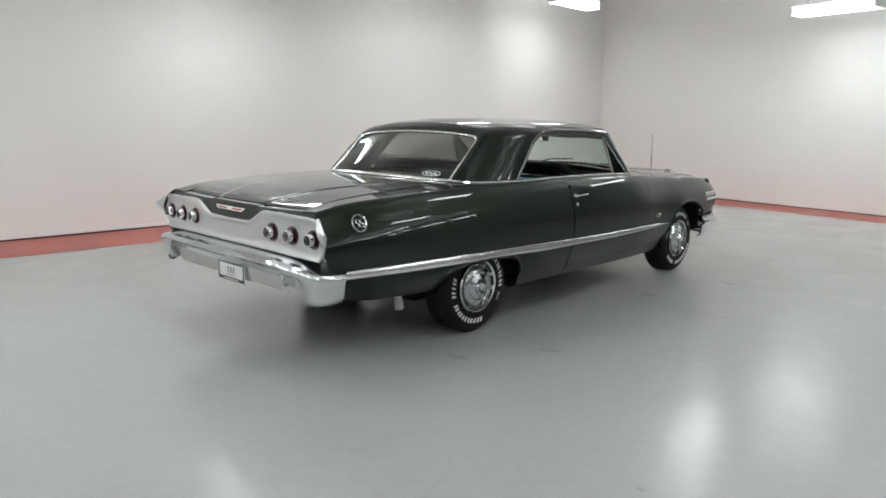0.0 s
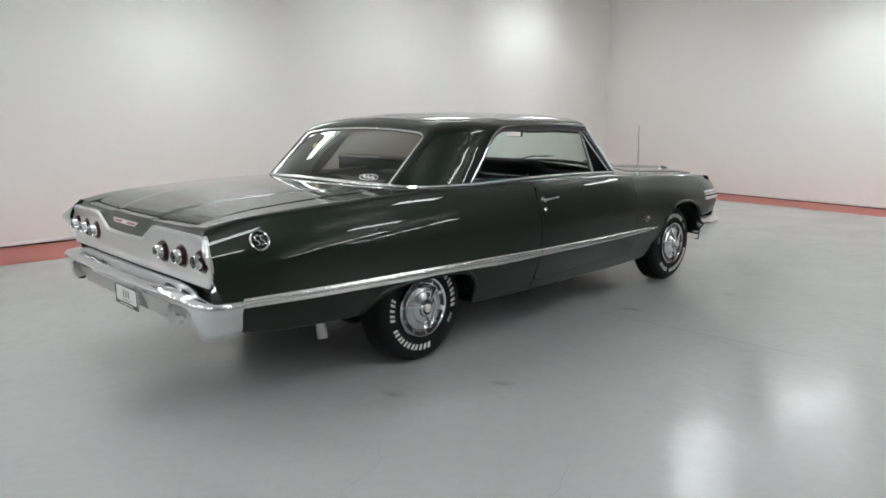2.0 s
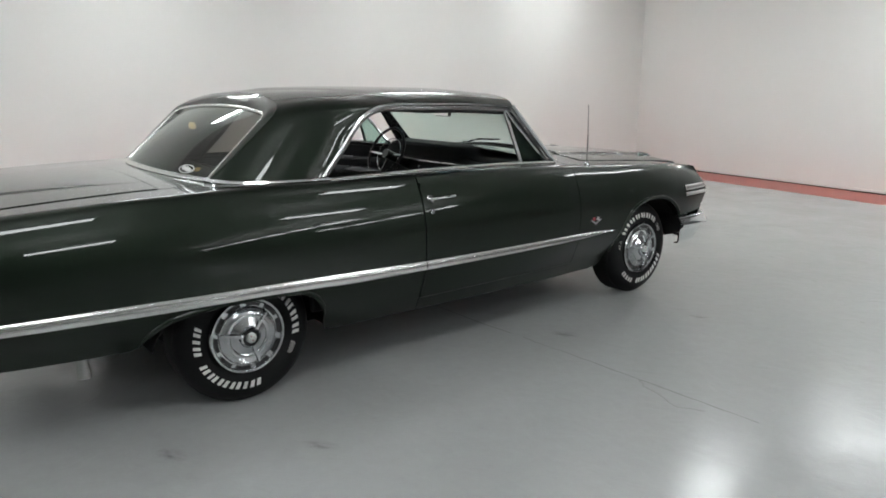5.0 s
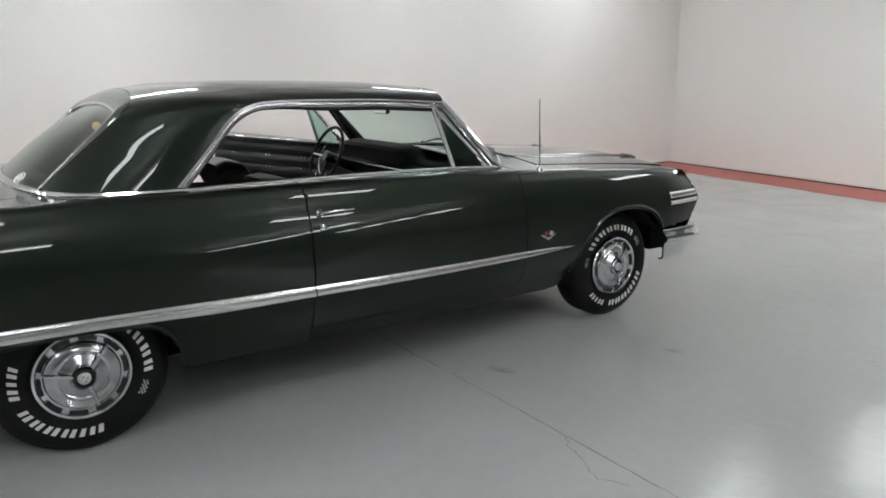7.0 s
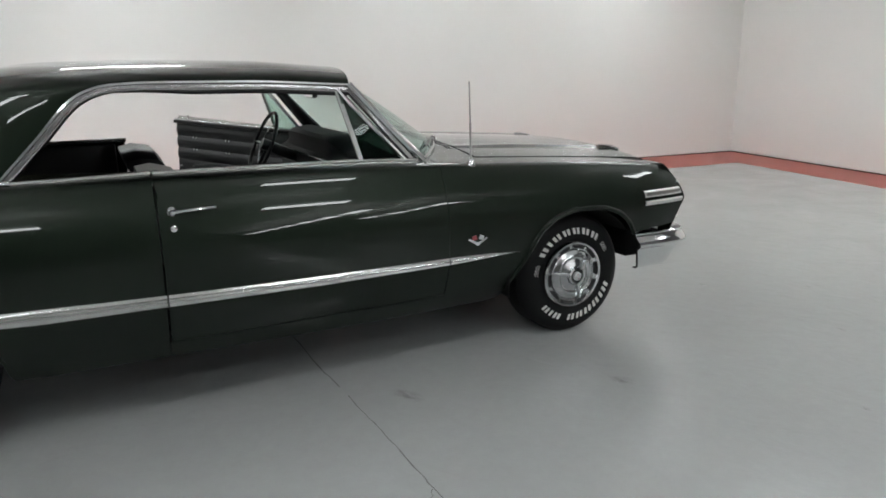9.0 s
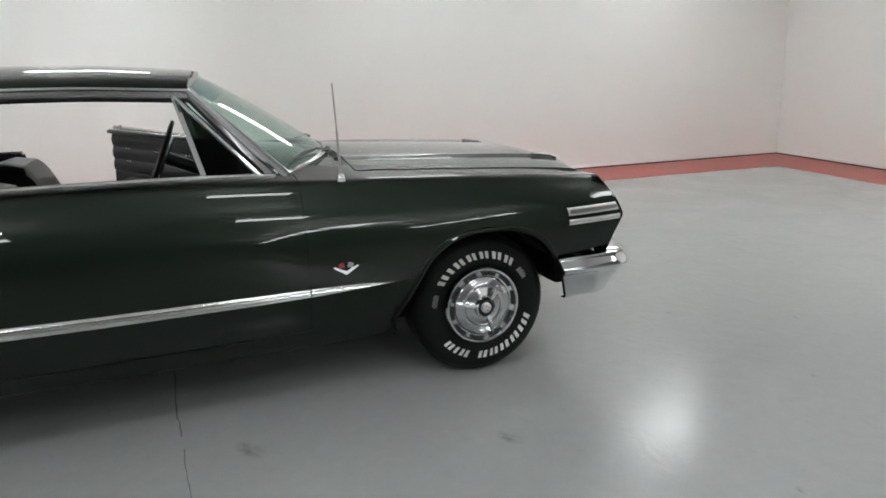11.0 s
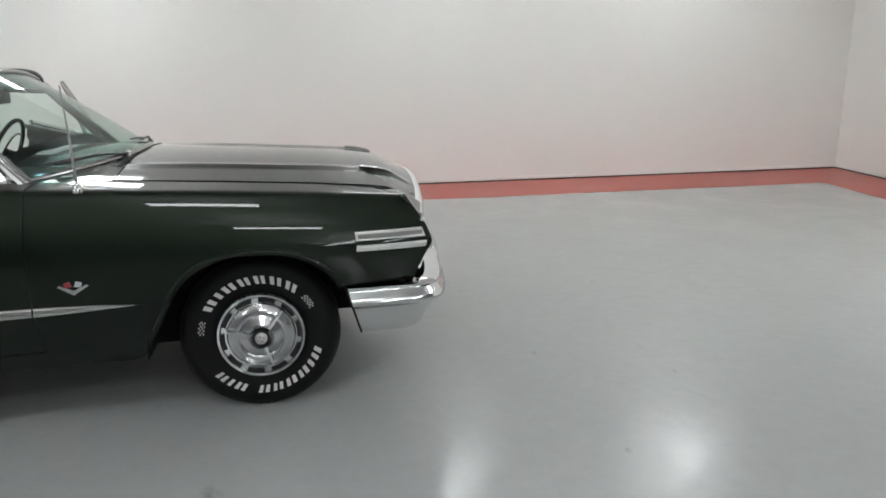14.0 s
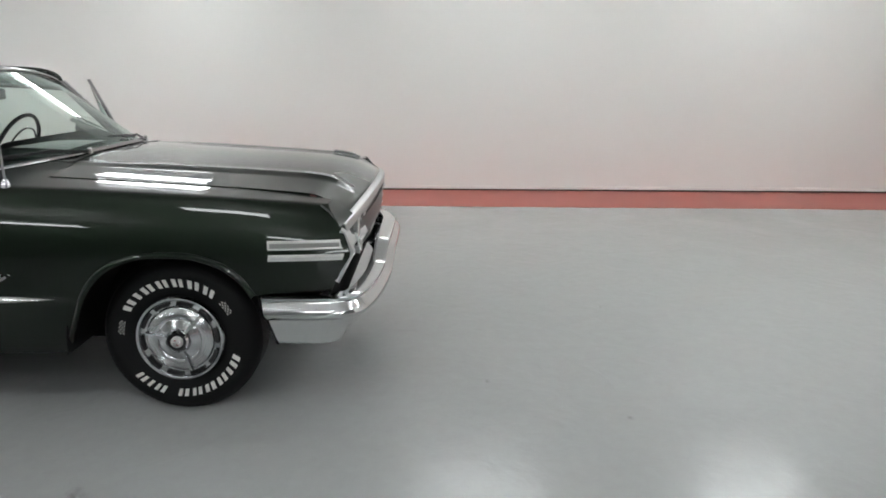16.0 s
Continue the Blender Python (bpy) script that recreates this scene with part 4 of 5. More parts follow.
part("grille_moulding", tube([(x, GRILLE_Y(x) - 0.065, 0.610) for x in steps(-0.862, 0.862, 40)], 0.010, 8), ALLOY, grille)
holes = bmesh.new()
for i in range(40):
    for j in range(2):
        x = -0.46 + i * 0.0236 + 0.012 * j
        box(x - 0.006, x + 0.006, GRILLE_Y(x) - 0.014, GRILLE_Y(x) - 0.008, HEADER_Z(x) - 0.046 - 0.02 * j, HEADER_Z(x) - 0.036 - 0.02 * j, bm=holes)
tagged(part("grille_mesh_holes", holes, BLACK_PAINT, grille, smooth=False), kind="stuff")
part("grille_mesh", grid([[Vector((x, GRILLE_Y(x) - 0.012 - 0.004 * k, HEADER_Z(x) - 0.026 - 0.025 * k)) for k in range(3)] for x in steps(-0.49, 0.49, 24)], flip=True), SATIN, grille, thick=0.004)
part("front_pan", box(-0.80, 0.80, 3.45, 3.66, 0.36, 0.62, 0.02), UNDER, grille)
for k in range(6):
    z = 0.635 + k * 0.032
    part("grille_bar", tube([(x, GRILLE_Y(x) - 0.045 - abs(z - 0.72) * 0.35, z) for x in steps(-0.5, 0.5, 20)], 0.006, 6), ALLOY, grille)
for s in (1, -1):
    rows = []
    for z in (0.595, 0.625, 0.66, 0.695, 0.713, 0.73, 0.76, 0.79, 0.82):
        prof = -0.42 * max(0, z - 0.713) - 0.55 * max(0, 0.713 - z)
        rows.append([Vector((s * (x + 0.03 * max(0, 0.67 - z) / 0.07 * max(0, (x - 0.8) / 0.07)), GRILLE_Y(x) + 0.034 * max(0, (x - 0.70) / 0.172) + prof - 0.004, min(z, HEADER_Z(x) - 0.004))) for x in steps(0.49, 0.872, 16)])
    bez = part("headlamp_bezel", grid(rows, flip=s > 0), SATIN, grille, "bright headlamp surround", thick=0.008)
    part("bezel_rim", sweep([r[-1] + Vector((0, 0.004, 0)) for r in rows], [(-0.026, -0.012), (0.018, -0.012), (0.018, 0.008), (0.004, 0.014), (-0.026, 0.010)], up=(0, 1, 0)), SATIN, bez)
    rows = []
    for z in steps(0.535, 0.898, 36):
        a, b = Vector((s * side_x(3.76, z), NOSE(z) - 0.001, z)), Vector((s * 0.845, GRILLE_Y(0.845) - 0.45 * abs(z - 0.713) - 0.01, z))
        rows.append([a, a.lerp(b, 0.5) + Vector((0, 0.003, 0)), b])
    part("fender_end", grid(rows, flip=s < 0), PAINT, car, thick=0.004)
    for x in (0.60, 0.79):
        y = GRILLE_Y(x)
        hl = part("headlamp", lathe([(0.085, -0.02), (0.088, 0.012), (0.078, 0.018), (0.074, 0.006)], 28, "y", (s * x, y - 0.026, 0.722)), CHROME, grille, "round headlamp with chrome ring")
        part("lens", lathe([(0.074, 0.004), (0.05, 0.012), (0, 0.016)], 24, "y", (s * x, y - 0.026, 0.722)), LENS, hl)
    # side lamps on the fender, one clear above one red-lined
    for z0, z1, m in ((0.735, 0.772, LENS), (0.692, 0.718, RED_LENS)):
        rows = [[Vector((s * (side_x(y, z) + o), ends(y, z), z)) for y in steps(3.435, 3.735, 10)] for z, o in ((z0, 0.002), (z0 + 0.004, 0.010), (z1 - 0.004, 0.010), (z1, 0.002))]
        fl = part("fender_louvre", grid(rows, flip=s < 0), ANODISED, car, "bright fender louvre moulding", thick=0.004)
        zc, h = (z0 + z1) / 2, (z1 - z0) / 2 - 0.009
        rows = [[Vector((s * (side_x(y, zc) + 0.0125), ends(y, zc), zc + h * k)) for y in steps(3.445, 3.728, 10)] for k in (-1, 1)]
        part("inset", grid(rows, flip=s < 0), STEEL if m is LENS else SATIN, fl, thick=0.003)

# rolled lips of the wheel arches
for s in (1, -1):
    for y0, y1 in ((-0.47, 0.352), (2.60, 3.362)):
        lip = [Vector((s * (side_x(y, Z_BOT(y)) + 0.003), y, Z_BOT(y) + 0.005)) for y in steps(y0, y1, 44)]
        part("arch_lip", sweep(lip, circle(0.011, 10, 0.013)), PAINT, car)

# ---------------------------------------------------------------- car: wheels
WHEEL_X = 0.868


def build_wheel():
    w = part("wheel", lathe([(0.0, -0.16), (0.16, -0.16), (0.173, -0.20), (0.176, -0.03), (0.168, -0.035), (0.12, -0.05), (0.0, -0.05)], 40), UNDER, car, "fourteen-inch wheel with chrome cover")
    R = 0.335
    prof = [(0.174, -0.035), (0.184, -0.014), (0.202, -0.004), (0.235, 0.002), (0.265, 0.003), (0.290, -0.002), (0.308, -0.012), (0.322, -0.027), (R - 0.002, -0.045), (R, -0.075),
            (R, -0.15), (R - 0.002, -0.175), (0.322, -0.193), (0.30, -0.215), (0.25, -0.222), (0.20, -0.20), (0.174, -0.185)]
    tyre = part("tyre", lathe(prof, 72), RUBBER, w, "black radial tyre with raised white lettering")
    tread = bmesh.new()
    for k in range(72):
        a = 2 * math.pi * k / 72
        for x0, x1 in ((-0.07, -0.045), (-0.105, -0.08), (-0.14, -0.115), (-0.175, -0.15)):
            c, s_ = math.cos(a), math.sin(a)
            t_ = Vector((0, -s_, c)) * 0.011
            o = Vector((0, c, s_))
            base = [Vector((x0, 0, 0)) + o * (R - 0.003) - t_, Vector((x1, 0, 0)) + o * (R - 0.003) - t_, Vector((x1, 0, 0)) + o * (R - 0.003) + t_, Vector((x0, 0, 0)) + o * (R - 0.003) + t_]
            prism(base, o * 0.0025, tread)
    tagged(part("tread_pattern", tread, RUBBER, tyre, smooth=False), kind="stuff")

    def word(a0, spans, r0, r1, lean):
        """Bars of raised white rubber along an arc, one or two for each letter."""
        bm = bmesh.new()
        a = a0
        for wd, gp in spans:
            bars = [(0.0, 1.0)] if wd < 5 else [(0.0, 0.36), (0.62, 1.0)]
            for f0, f1 in bars:
                arc = [a + wd * (f0 + (f1 - f0) * i / 2) for i in range(3)]
                pts = [(radians(v), r0) for v in arc] + [(radians(v + lean), r1) for v in arc[::-1]]
                prism([Vector((0.0032, math.cos(th) * r, math.sin(th) * r)) for th, r in pts], (0.0016, 0, 0), bm)
            a += wd + gp
        return bm
    return w, tyre, word


wheel0, tyre0, word = build_wheel()
HUB = Vector((WHEEL_X, 3.023, 0.335))
wheel0.matrix_basis = Matrix.Translation(HUB)


def cover(w):
    prof = [(0.196, -0.006), (0.199, 0.004), (0.193, 0.012), (0.183, 0.010), (0.176, 0.000), (0.152, -0.004), (0.148, 0.005), (0.143, 0.0075), (0.141, 0.0068), (0.136, 0.0095), (0.134, 0.0088), (0.128, 0.0118), (0.126, 0.011), (0.120, 0.0135), (0.118, 0.0127), (0.112, 0.015), (0.105, 0.016), (0.095, 0.010), (0.086, 0.014), (0.058, 0.026), (0.050, 0.020), (0.0, 0.018)]
    c = part("wheel_cover", lathe(prof, 64), COVER, w, "polished wheel cover with three-bar spinner", sharp=40)
    for k in range(10):
        a = radians(36 * k + 6)
        th = radians(12.5)
        pts = [Vector((0.0035, r * math.cos(a + d), r * math.sin(a + d))) for r, d in ((0.159, -th), (0.159, 0), (0.159, th), (0.1755, th), (0.177, 0), (0.1755, -th))]
        part("cover_slot", prism(pts, (0.004, 0, 0)), BLACK_PAINT, c, smooth=False)
    sp = part("spinner", lathe([(0.050, 0.018), (0.050, 0.036), (0.044, 0.044), (0.040, 0.034), (0.0, 0.032)], 36), CHROME, c)
    part("spinner_ring", lathe([(0.0395, 0.033), (0.0395, 0.0365), (0.027, 0.0365), (0.027, 0.033)], 32), BLACK_PAINT, sp)
    part("centre_medallion", lathe([(0.026, 0.032), (0.026, 0.046), (0.020, 0.050), (0, 0.051)], 24), SATIN, sp)
    for k in range(4):
        a = radians(90 * k + 20)
        p = [Vector((0.051, r * math.cos(a + d), r * math.sin(a + d))) for r, d in ((0.006, 0), (0.015, -0.35), (0.015, 0.35))]
        part("medallion_mark", prism(p, (0.0012, 0, 0)), RED_PAINT if k % 2 else CHROME, sp, smooth=False)
    for k in range(3):
        a = radians(SPIN + 120 * k)
        d, t = Vector((0, math.cos(a), math.sin(a))), Vector((0, -math.sin(a), math.cos(a)))
        pts = [(0.046, 0.017, 0.034), (0.10, 0.012, 0.030), (0.150, 0.006, 0.022)]
        rows = [[d * r + t * wd + Vector((0.010, 0, 0)), d * r + t * wd * 0.5 + Vector((x, 0, 0)), d * r - t * wd * 0.5 + Vector((x, 0, 0)), d * r - t * wd + Vector((0.010, 0, 0))] for r, wd, x in pts]
        bm = grid(rows)
        bm.faces.new([bm.verts.new(p) for p in rows[-1]])
        bmesh.ops.remove_doubles(bm, verts=bm.verts, dist=1e-5)
        bmesh.ops.recalc_face_normals(bm, faces=bm.faces)
        part("spinner_bar", bm, CHROME, sp)
    c.matrix_basis = COVER_SIZE
    return c


SPIN = 48.0
COVER_SIZE = Matrix.Diagonal((1.0, 0.935, 0.935, 1.0))
cover(wheel0)
# raised white marks: seven, six and three letter blocks and two small checkered groups
LET = [(12.0, 4.6), (4.2, 4.8), (11.0, 4.8), (10.0, 4.8), (10.0, 4.8), (11.0, 4.8), (11.0, 4.8)]
part("tyre_lettering", word(50, LET[::-1], 0.2275, 0.2610, 2.0), LETTER, tyre0, "raised white block lettering", smooth=False)
part("tyre_lettering", word(265, [(10.0, 4.0), (9.5, 4.0), (11.0, 4.0), (11.0, 4.0), (4.2, 4.0), (12.0, 0)], 0.2275, 0.2610, -2.0), LETTER, tyre0, "raised white block lettering", smooth=False)
part("tyre_lettering", word(221, [(9.5, 4.0), (3.4, 4.0), (10.0, 0)], 0.2275, 0.2610, -2.0), LETTER, tyre0, "raised white block lettering", smooth=False)
flag = bmesh.new()
for a0 in (27, 161):
    for i in range(7):
        for j in range(4):
            if (i + j) % 2 == 0:
                th0, th1 = radians(a0 + i * 2.1), radians(a0 + i * 2.1 + 1.4)
                r0, r1 = 0.231 + j * 0.0066, 0.2355 + j * 0.0066
                prism([Vector((0.0032, math.cos(t) * r, math.sin(t) * r)) for t, r in ((th0, r0), (th1, r0), (th1, r1), (th0, r1))], (0.0014, 0, 0), flag)
tagged(part("tyre_flag_mark", flag, LETTER, tyre0, smooth=False), kind="stuff")
rear = copy_thing(wheel0, pose(WHEEL_X, 0, 0.335, -60, 0, 0))
for o in rear.children:
    if o.name.startswith("wheel_cover"):
        o.matrix_basis = pose(0, 0, 0, 60, 0, 0) @ COVER_SIZE
copy_thing(wheel0, pose(-WHEEL_X, 0, 0.335, 30, 0, 180))
copy_thing(wheel0, pose(-WHEEL_X, 3.023, 0.335, -50, 0, 180))

# ---------------------------------------------------------------- car: underside and wheel wells
# unseen pan, frame and mufflers, added low to block light under the car
part("floor_pan", box(-0.86, 0.86, 0.45, 2.50, 0.26, 0.34, 0.02), UNDER, car)
part("frame_member", box(-0.50, 0.50, -0.25, 3.3, 0.185, 0.31, 0.04), UNDER, car)
part("muffler", tube([(-0.55, 0.75, 0.225), (-0.55, 1.1, 0.225), (-0.55, 1.5, 0.225)], 0.075, 12), UNDER, car)
part("muffler", tube([(0.55, 0.75, 0.225), (0.55, 1.1, 0.225), (0.55, 1.5, 0.225)], 0.075, 12), UNDER, car)
part("chassis", box(-0.56, 0.56, -0.72, 3.5, 0.30, 0.56, 0.05), UNDER, car)
part("trunk_floor", box(-0.80, 0.80, -1.16, -0.60, 0.56, 0.66, 0.02), UNDER, car)
for y, r in ((0.0, 0.45), (3.0, 0.42)):
    for s in (1, -1):
        rows = []
        for a in steps(-2 if y < 1 else 36, 172 if y < 1 else 186, 32):
            c, n = math.cos(radians(a)) * r, math.sin(radians(a)) * r
            rows.append([Vector((s * x, y + c, 0.33 + n * (0.62 if y < 1 else 0.92))) for x in (0.55, 0.925)])
        bm = grid(rows)
        bm.faces.new([bm.verts.new(rw[0]) for rw in rows])
        part("wheel_well", bm, UNDER, car, thick=0.004)
part("rear_axle", tube([(-0.72, 0, 0.335), (0, 0, 0.335), (0.72, 0, 0.335)], 0.045, 10), UNDER, car)
part("front_axle", tube([(-0.72, 3.023, 0.335), (0, 3.023, 0.30), (0.72, 3.023, 0.335)], 0.045, 10), UNDER, car)
for s in (1, -1):
    part("hinge_pillar", box(*sorted((s * 0.80, s * 0.865)), 1.98, 2.30, 0.34, 0.985, 0.008), UNDER, car)
part("firewall", box(-0.84, 0.84, 2.28, 2.34, 0.34, 0.985, 0.01), UNDER, car)

# ---------------------------------------------------------------- car: interior
part("carpet", box(-0.83, 0.83, 0.50, 2.28, 0.34, 0.37, 0.01), CARPET, car)
part("parcel_shelf", box(-0.62, 0.62, -0.06, 0.30, 1.005, 1.02, 0.005), BLACK, car)
for s in (1, -1):
    part("quarter_trim", box(*sorted((s * 0.80, s * 0.835)), 0.36, 0.885, 0.36, 1.015, 0.015), BLACK, car, "black vinyl rear quarter trim")


def seat(x0, x1, y0, back_y, lean, top, name, label):
    st = part(name, box(x0, x1, y0, y0 + 0.50, 0.42, 0.60, 0.05, seg=3), BLACK, car, label)
    w = (x1 - x0) / 2
    rows = []
    for u in steps(-1, 1, 12):
        prof = []
        k = 1 - 0.10 * abs(u) ** 8
        crown = ((0.40, 0.145), (0.445, 0.115), (0.46, 0.06), (0.452, 0.012), (0.44, 0.0)) if name == "rear_seat" else ((0.395, 0.152), (0.425, 0.138), (0.472, 0.055), (0.478, -0.014), (0.455, -0.022))
        for z, y in [(0.0, 0.02), (0.0, 0.15), (0.25, 0.16)] + [(h * k, o) for h, o in crown] + [(0.2, 0.0)]:
            q = Vector((0, y, z * (top - 0.54) / 0.46))
            q = Matrix.Rotation(radians(lean), 3, "X") @ q
            prof.append(Vector(((x0 + x1) / 2 + u * w, back_y + q.y, 0.54 + q.z)))
        rows.append(prof)
    bm = grid(rows, closed=True)
    for r in (rows[0], rows[-1]):
        bm.faces.new([bm.verts.new(p) for p in r])
    bmesh.ops.remove_doubles(bm, verts=bm.verts, dist=1e-5)
    bmesh.ops.recalc_face_normals(bm, faces=bm.faces)
    part("backrest", bm, BLACK, st)
    return st


seat(-0.68, -0.16, 1.12, 1.086, 21, 1.035, "front_seat", "black vinyl bucket seat")
seat(0.16, 0.66, 1.08, 1.05, 14, 1.0, "front_seat", "black vinyl bucket seat")
seat(-0.78, 0.78, 0.42, 0.28, 14, 0.97, "rear_seat", "black vinyl rear bench seat")
part("centre_console", box(-0.10, 0.10, 1.05, 1.90, 0.36, 0.56, 0.03), BLACK, car)

dash_rows = []
for x in steps(-0.755, 0.755, 64):
    hump = 0.080 / (1 + math.exp((abs(x + 0.28) - 0.47) / 0.030))
    yb = min(WS_BASE(x).y - 0.04, 2.33)
    dash_rows.append([Vector((x, 1.90, 0.66)), Vector((x, 1.87, 0.74)), Vector((x, 1.875, 0.84)), Vector((x, 1.868, 0.945)), Vector((x, 1.872, 0.962)), Vector((x, 1.90, 0.972)),
                      Vector((x, 1.955 - hump * 0.5, 0.980 + hump * 0.5)), Vector((x, 1.955 - hump * 0.6, 0.988 + hump * 0.85)), Vector((x, 1.968 - hump * 0.5, 0.998 + hump * 0.98)),
                      Vector((x, 2.0, 1.008 + hump)), Vector((x, 2.04, 1.012 + hump * 0.98)), Vector((x, 2.10, 1.008 + hump * 0.8)), Vector((x, max(2.12, yb), 1.0))])
part("dashboard", grid(dash_rows, flip=True), PAD, car, "black padded dashboard", thick=0.01)
part("dash_trim", box(-0.74, 0.74, 1.856, 1.868, 0.952, 0.964, 0.004), CHROME, car)
# steering wheel
col = Matrix.Translation((-0.42, 1.682, 1.002)) @ pose(0, 0, 0, 66, 0, 0)
ring = [col @ Vector((0.198 * math.cos(a), 0.198 * math.sin(a), 0)) for a in steps(0, 2 * math.pi, 48)[:-1]]
sw = part("steering_wheel", tube(ring, 0.011, 8, closed=True, up=(0, 0.47, -0.88)), BLACK, car, "thin-rimmed black steering wheel with chrome horn ring")
hring = [col @ Vector((0.13 * math.cos(a), 0.13 * math.sin(a), -0.025)) for a in steps(0, 2 * math.pi, 32)[:-1]]
part("horn_ring", tube(hring, 0.005, 6, closed=True, up=(0, 0.47, -0.88)), CHROME, sw)
for a in (0, 180, 270):
    p = Vector((0.2 * math.cos(radians(a)), 0.2 * math.sin(radians(a)), 0))
    part("spoke", tube([col @ Vector((0, 0, -0.03)), col @ (p * 0.5 + Vector((0, 0, -0.02))), col @ p], 0.010, 6, up=(0.1, 0.9, 0.3)), CHROME if a != 270 else BLACK, sw)
part("column", tube([col @ Vector((0, 0, 0.01)), col @ Vector((0, 0, -0.2)), col @ Vector((0, 0, -0.45))], 0.035, 12, up=(1, 0, 0)), BLACK, sw)
part("mirror_arm", tube([(0, 1.872, 1.422), (0, 1.872, 1.37), (0, 1.866, 1.33)], 0.008, 6, up=(1, 0, 0)), CHROME, car)
rvm = part("rear_view_mirror", box(-0.065, 0.095, 1.852, 1.880, 1.283, 1.340, 0.010), BLACK_PAINT, car, "interior rear-view mirror")
part("mirror_face", box(-0.060, 0.090, 1.849, 1.8515, 1.288, 1.335), MIRROR, rvm, smooth=False)
for s in (1, -1):
    part("sun_visor", box(*sorted((s * 0.14, s * 0.62)), 1.62, 1.80, 1.395, 1.41, 0.006), material("visor", (0.16, 0.17, 0.165), rough=0.8), car)

# ---------------------------------------------------------------- car: small fittings
ant = part("aerial", tube([(0.866, 2.389, 0.985), (0.866, 2.385, 1.18), (0.866, 2.378, 1.372)], 0.0032, 6, up=(0, 1, 0)), STEEL, car, "thin steel radio aerial")
part("aerial_base", lathe([(0.020, 0.0), (0.020, 0.008), (0.014, 0.026), (0.010, 0.034), (0, 0.035)], 18, "z", (0.866, 2.389, 0.972)), CHROME, ant)
part("aerial_mast", tube([(0.866, 2.389, 1.0), (0.866, 2.387, 1.08), (0.866, 2.385, 1.18)], 0.005, 6, up=(0, 1, 0)), STEEL, ant)

for s in (1, -1):
    # ring badge on the quarter panel
    y, z = -1.095, 0.884
    x = side_x(y, z) + 0.004
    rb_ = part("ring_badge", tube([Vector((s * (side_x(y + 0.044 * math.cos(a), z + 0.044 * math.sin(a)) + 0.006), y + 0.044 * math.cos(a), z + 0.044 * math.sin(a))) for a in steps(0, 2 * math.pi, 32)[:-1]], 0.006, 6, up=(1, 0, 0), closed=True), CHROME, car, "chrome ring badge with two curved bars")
    for k in (-1, 1):
        pts = [Vector((s * (side_x(y, z + v) + 0.006), y + s * (u + 0.014 * k), z + v)) for u, v in ((0.010, 0.022), (-0.010, 0.018), (-0.008, 0.004), (0.008, -0.004), (0.010, -0.018), (-0.010, -0.022))]
        part("badge_bar", tube(pts, 0.0055, 6, up=(1, 0, 0)), CHROME, rb_)
    # crossed-flag badge on the fender
    y, z = 2.36, 0.632
    fx = side_x(y, z) + 0.004
    vb = part("flag_badge", prism([Vector((s * fx, y + u, z + v)) for u, v in ((-0.055, 0.004), (-0.048, 0.010), (0.0, -0.012), (0.048, 0.010), (0.055, 0.004), (0.0, -0.030))], (0.006 * s, 0, 0)), CHROME, car, "chrome V badge with crossed flags", smooth=False)
    for k, m in ((-1, RED_PAINT), (1, SATIN)):
        pts = [Vector((s * (fx + 0.004), y + k * u, z + v)) for u, v in ((0.004, 0.004), (0.012, 0.024), (0.033, 0.017), (0.026, 0.0))]
        part("flag", prism(pts, (0.004 * s, 0, 0)), m, vb, smooth=False)
# script badge on the deck by the glass
g0, g1 = RW_B(0.44), rw_t(0.44)
nrm = Vector((0, -0.65, 0.76))
sc = [g0.lerp(g1, 0.075 + 0.05 * math.sin(a)) + Vector((0.075 - 0.085 * math.cos(a), 0, 0)) + nrm * 0.027 for a in steps(0, 2 * math.pi, 32)[:-1]]
script = [g0.lerp(g1, 0.075 + 0.026 * math.sin(k * 1.9)) + Vector((0.018 + 0.0115 * k, 0, 0)) + nrm * 0.027 for k in range(11)]
courtesy = part("courtesy_lamp", lathe([(0.030, -0.006), (0.030, 0.004), (0.026, 0.008), (0, 0.009)], 20, at=(0, 0, 0)), CHROME, car, "round courtesy lamp on the inner pillar")
courtesy.matrix_basis = pose(-0.722, 0.372, 1.228, 0, -25, 0)
part("lens", lathe([(0.026, 0.006), (0.022, 0.014), (0.012, 0.018), (0, 0.019)], 18), COURTESY, courtesy, "lit warm yellow lens")
decal = part("glass_decal", tube(sc, 0.0028, 6, closed=True), WHITE_PAINT, rear_glass, "white oval scroll decal")
part("scroll", tube(script, 0.0045, 6), WHITE_PAINT, decal)
# wipers
for s in (1, -1):
    px = 0.36 * s - 0.05
    w0 = WS_BASE(px) + Vector((0, 0.02, 0.008))
    tipx = px + 0.36 * (1 if s < 0 else 1) * 0.9
    a = WS_BASE(min(0.75, tipx)) + Vector((0, -0.03, 0.035))
    wp = part("wiper", tube([w0, w0.lerp(a, 0.5) + Vector((0, 0.012, 0.02)), a], 0.006, 6), BLACK_PAINT, car, "windscreen wiper")
    part("pivot", lathe([(0.014, -0.01), (0.014, 0.012), (0.008, 0.02), (0, 0.021)], 14, "z", w0), CHROME, wp)
    part("blade", tube([w0.lerp(a, 0.3) + Vector((0, -0.02, 0.012)), w0.lerp(a, 0.7) + Vector((0, -0.015, 0.014)), a + Vector((0.1, -0.03, 0.01))], 0.005, 6), BLACK_PAINT, wp)

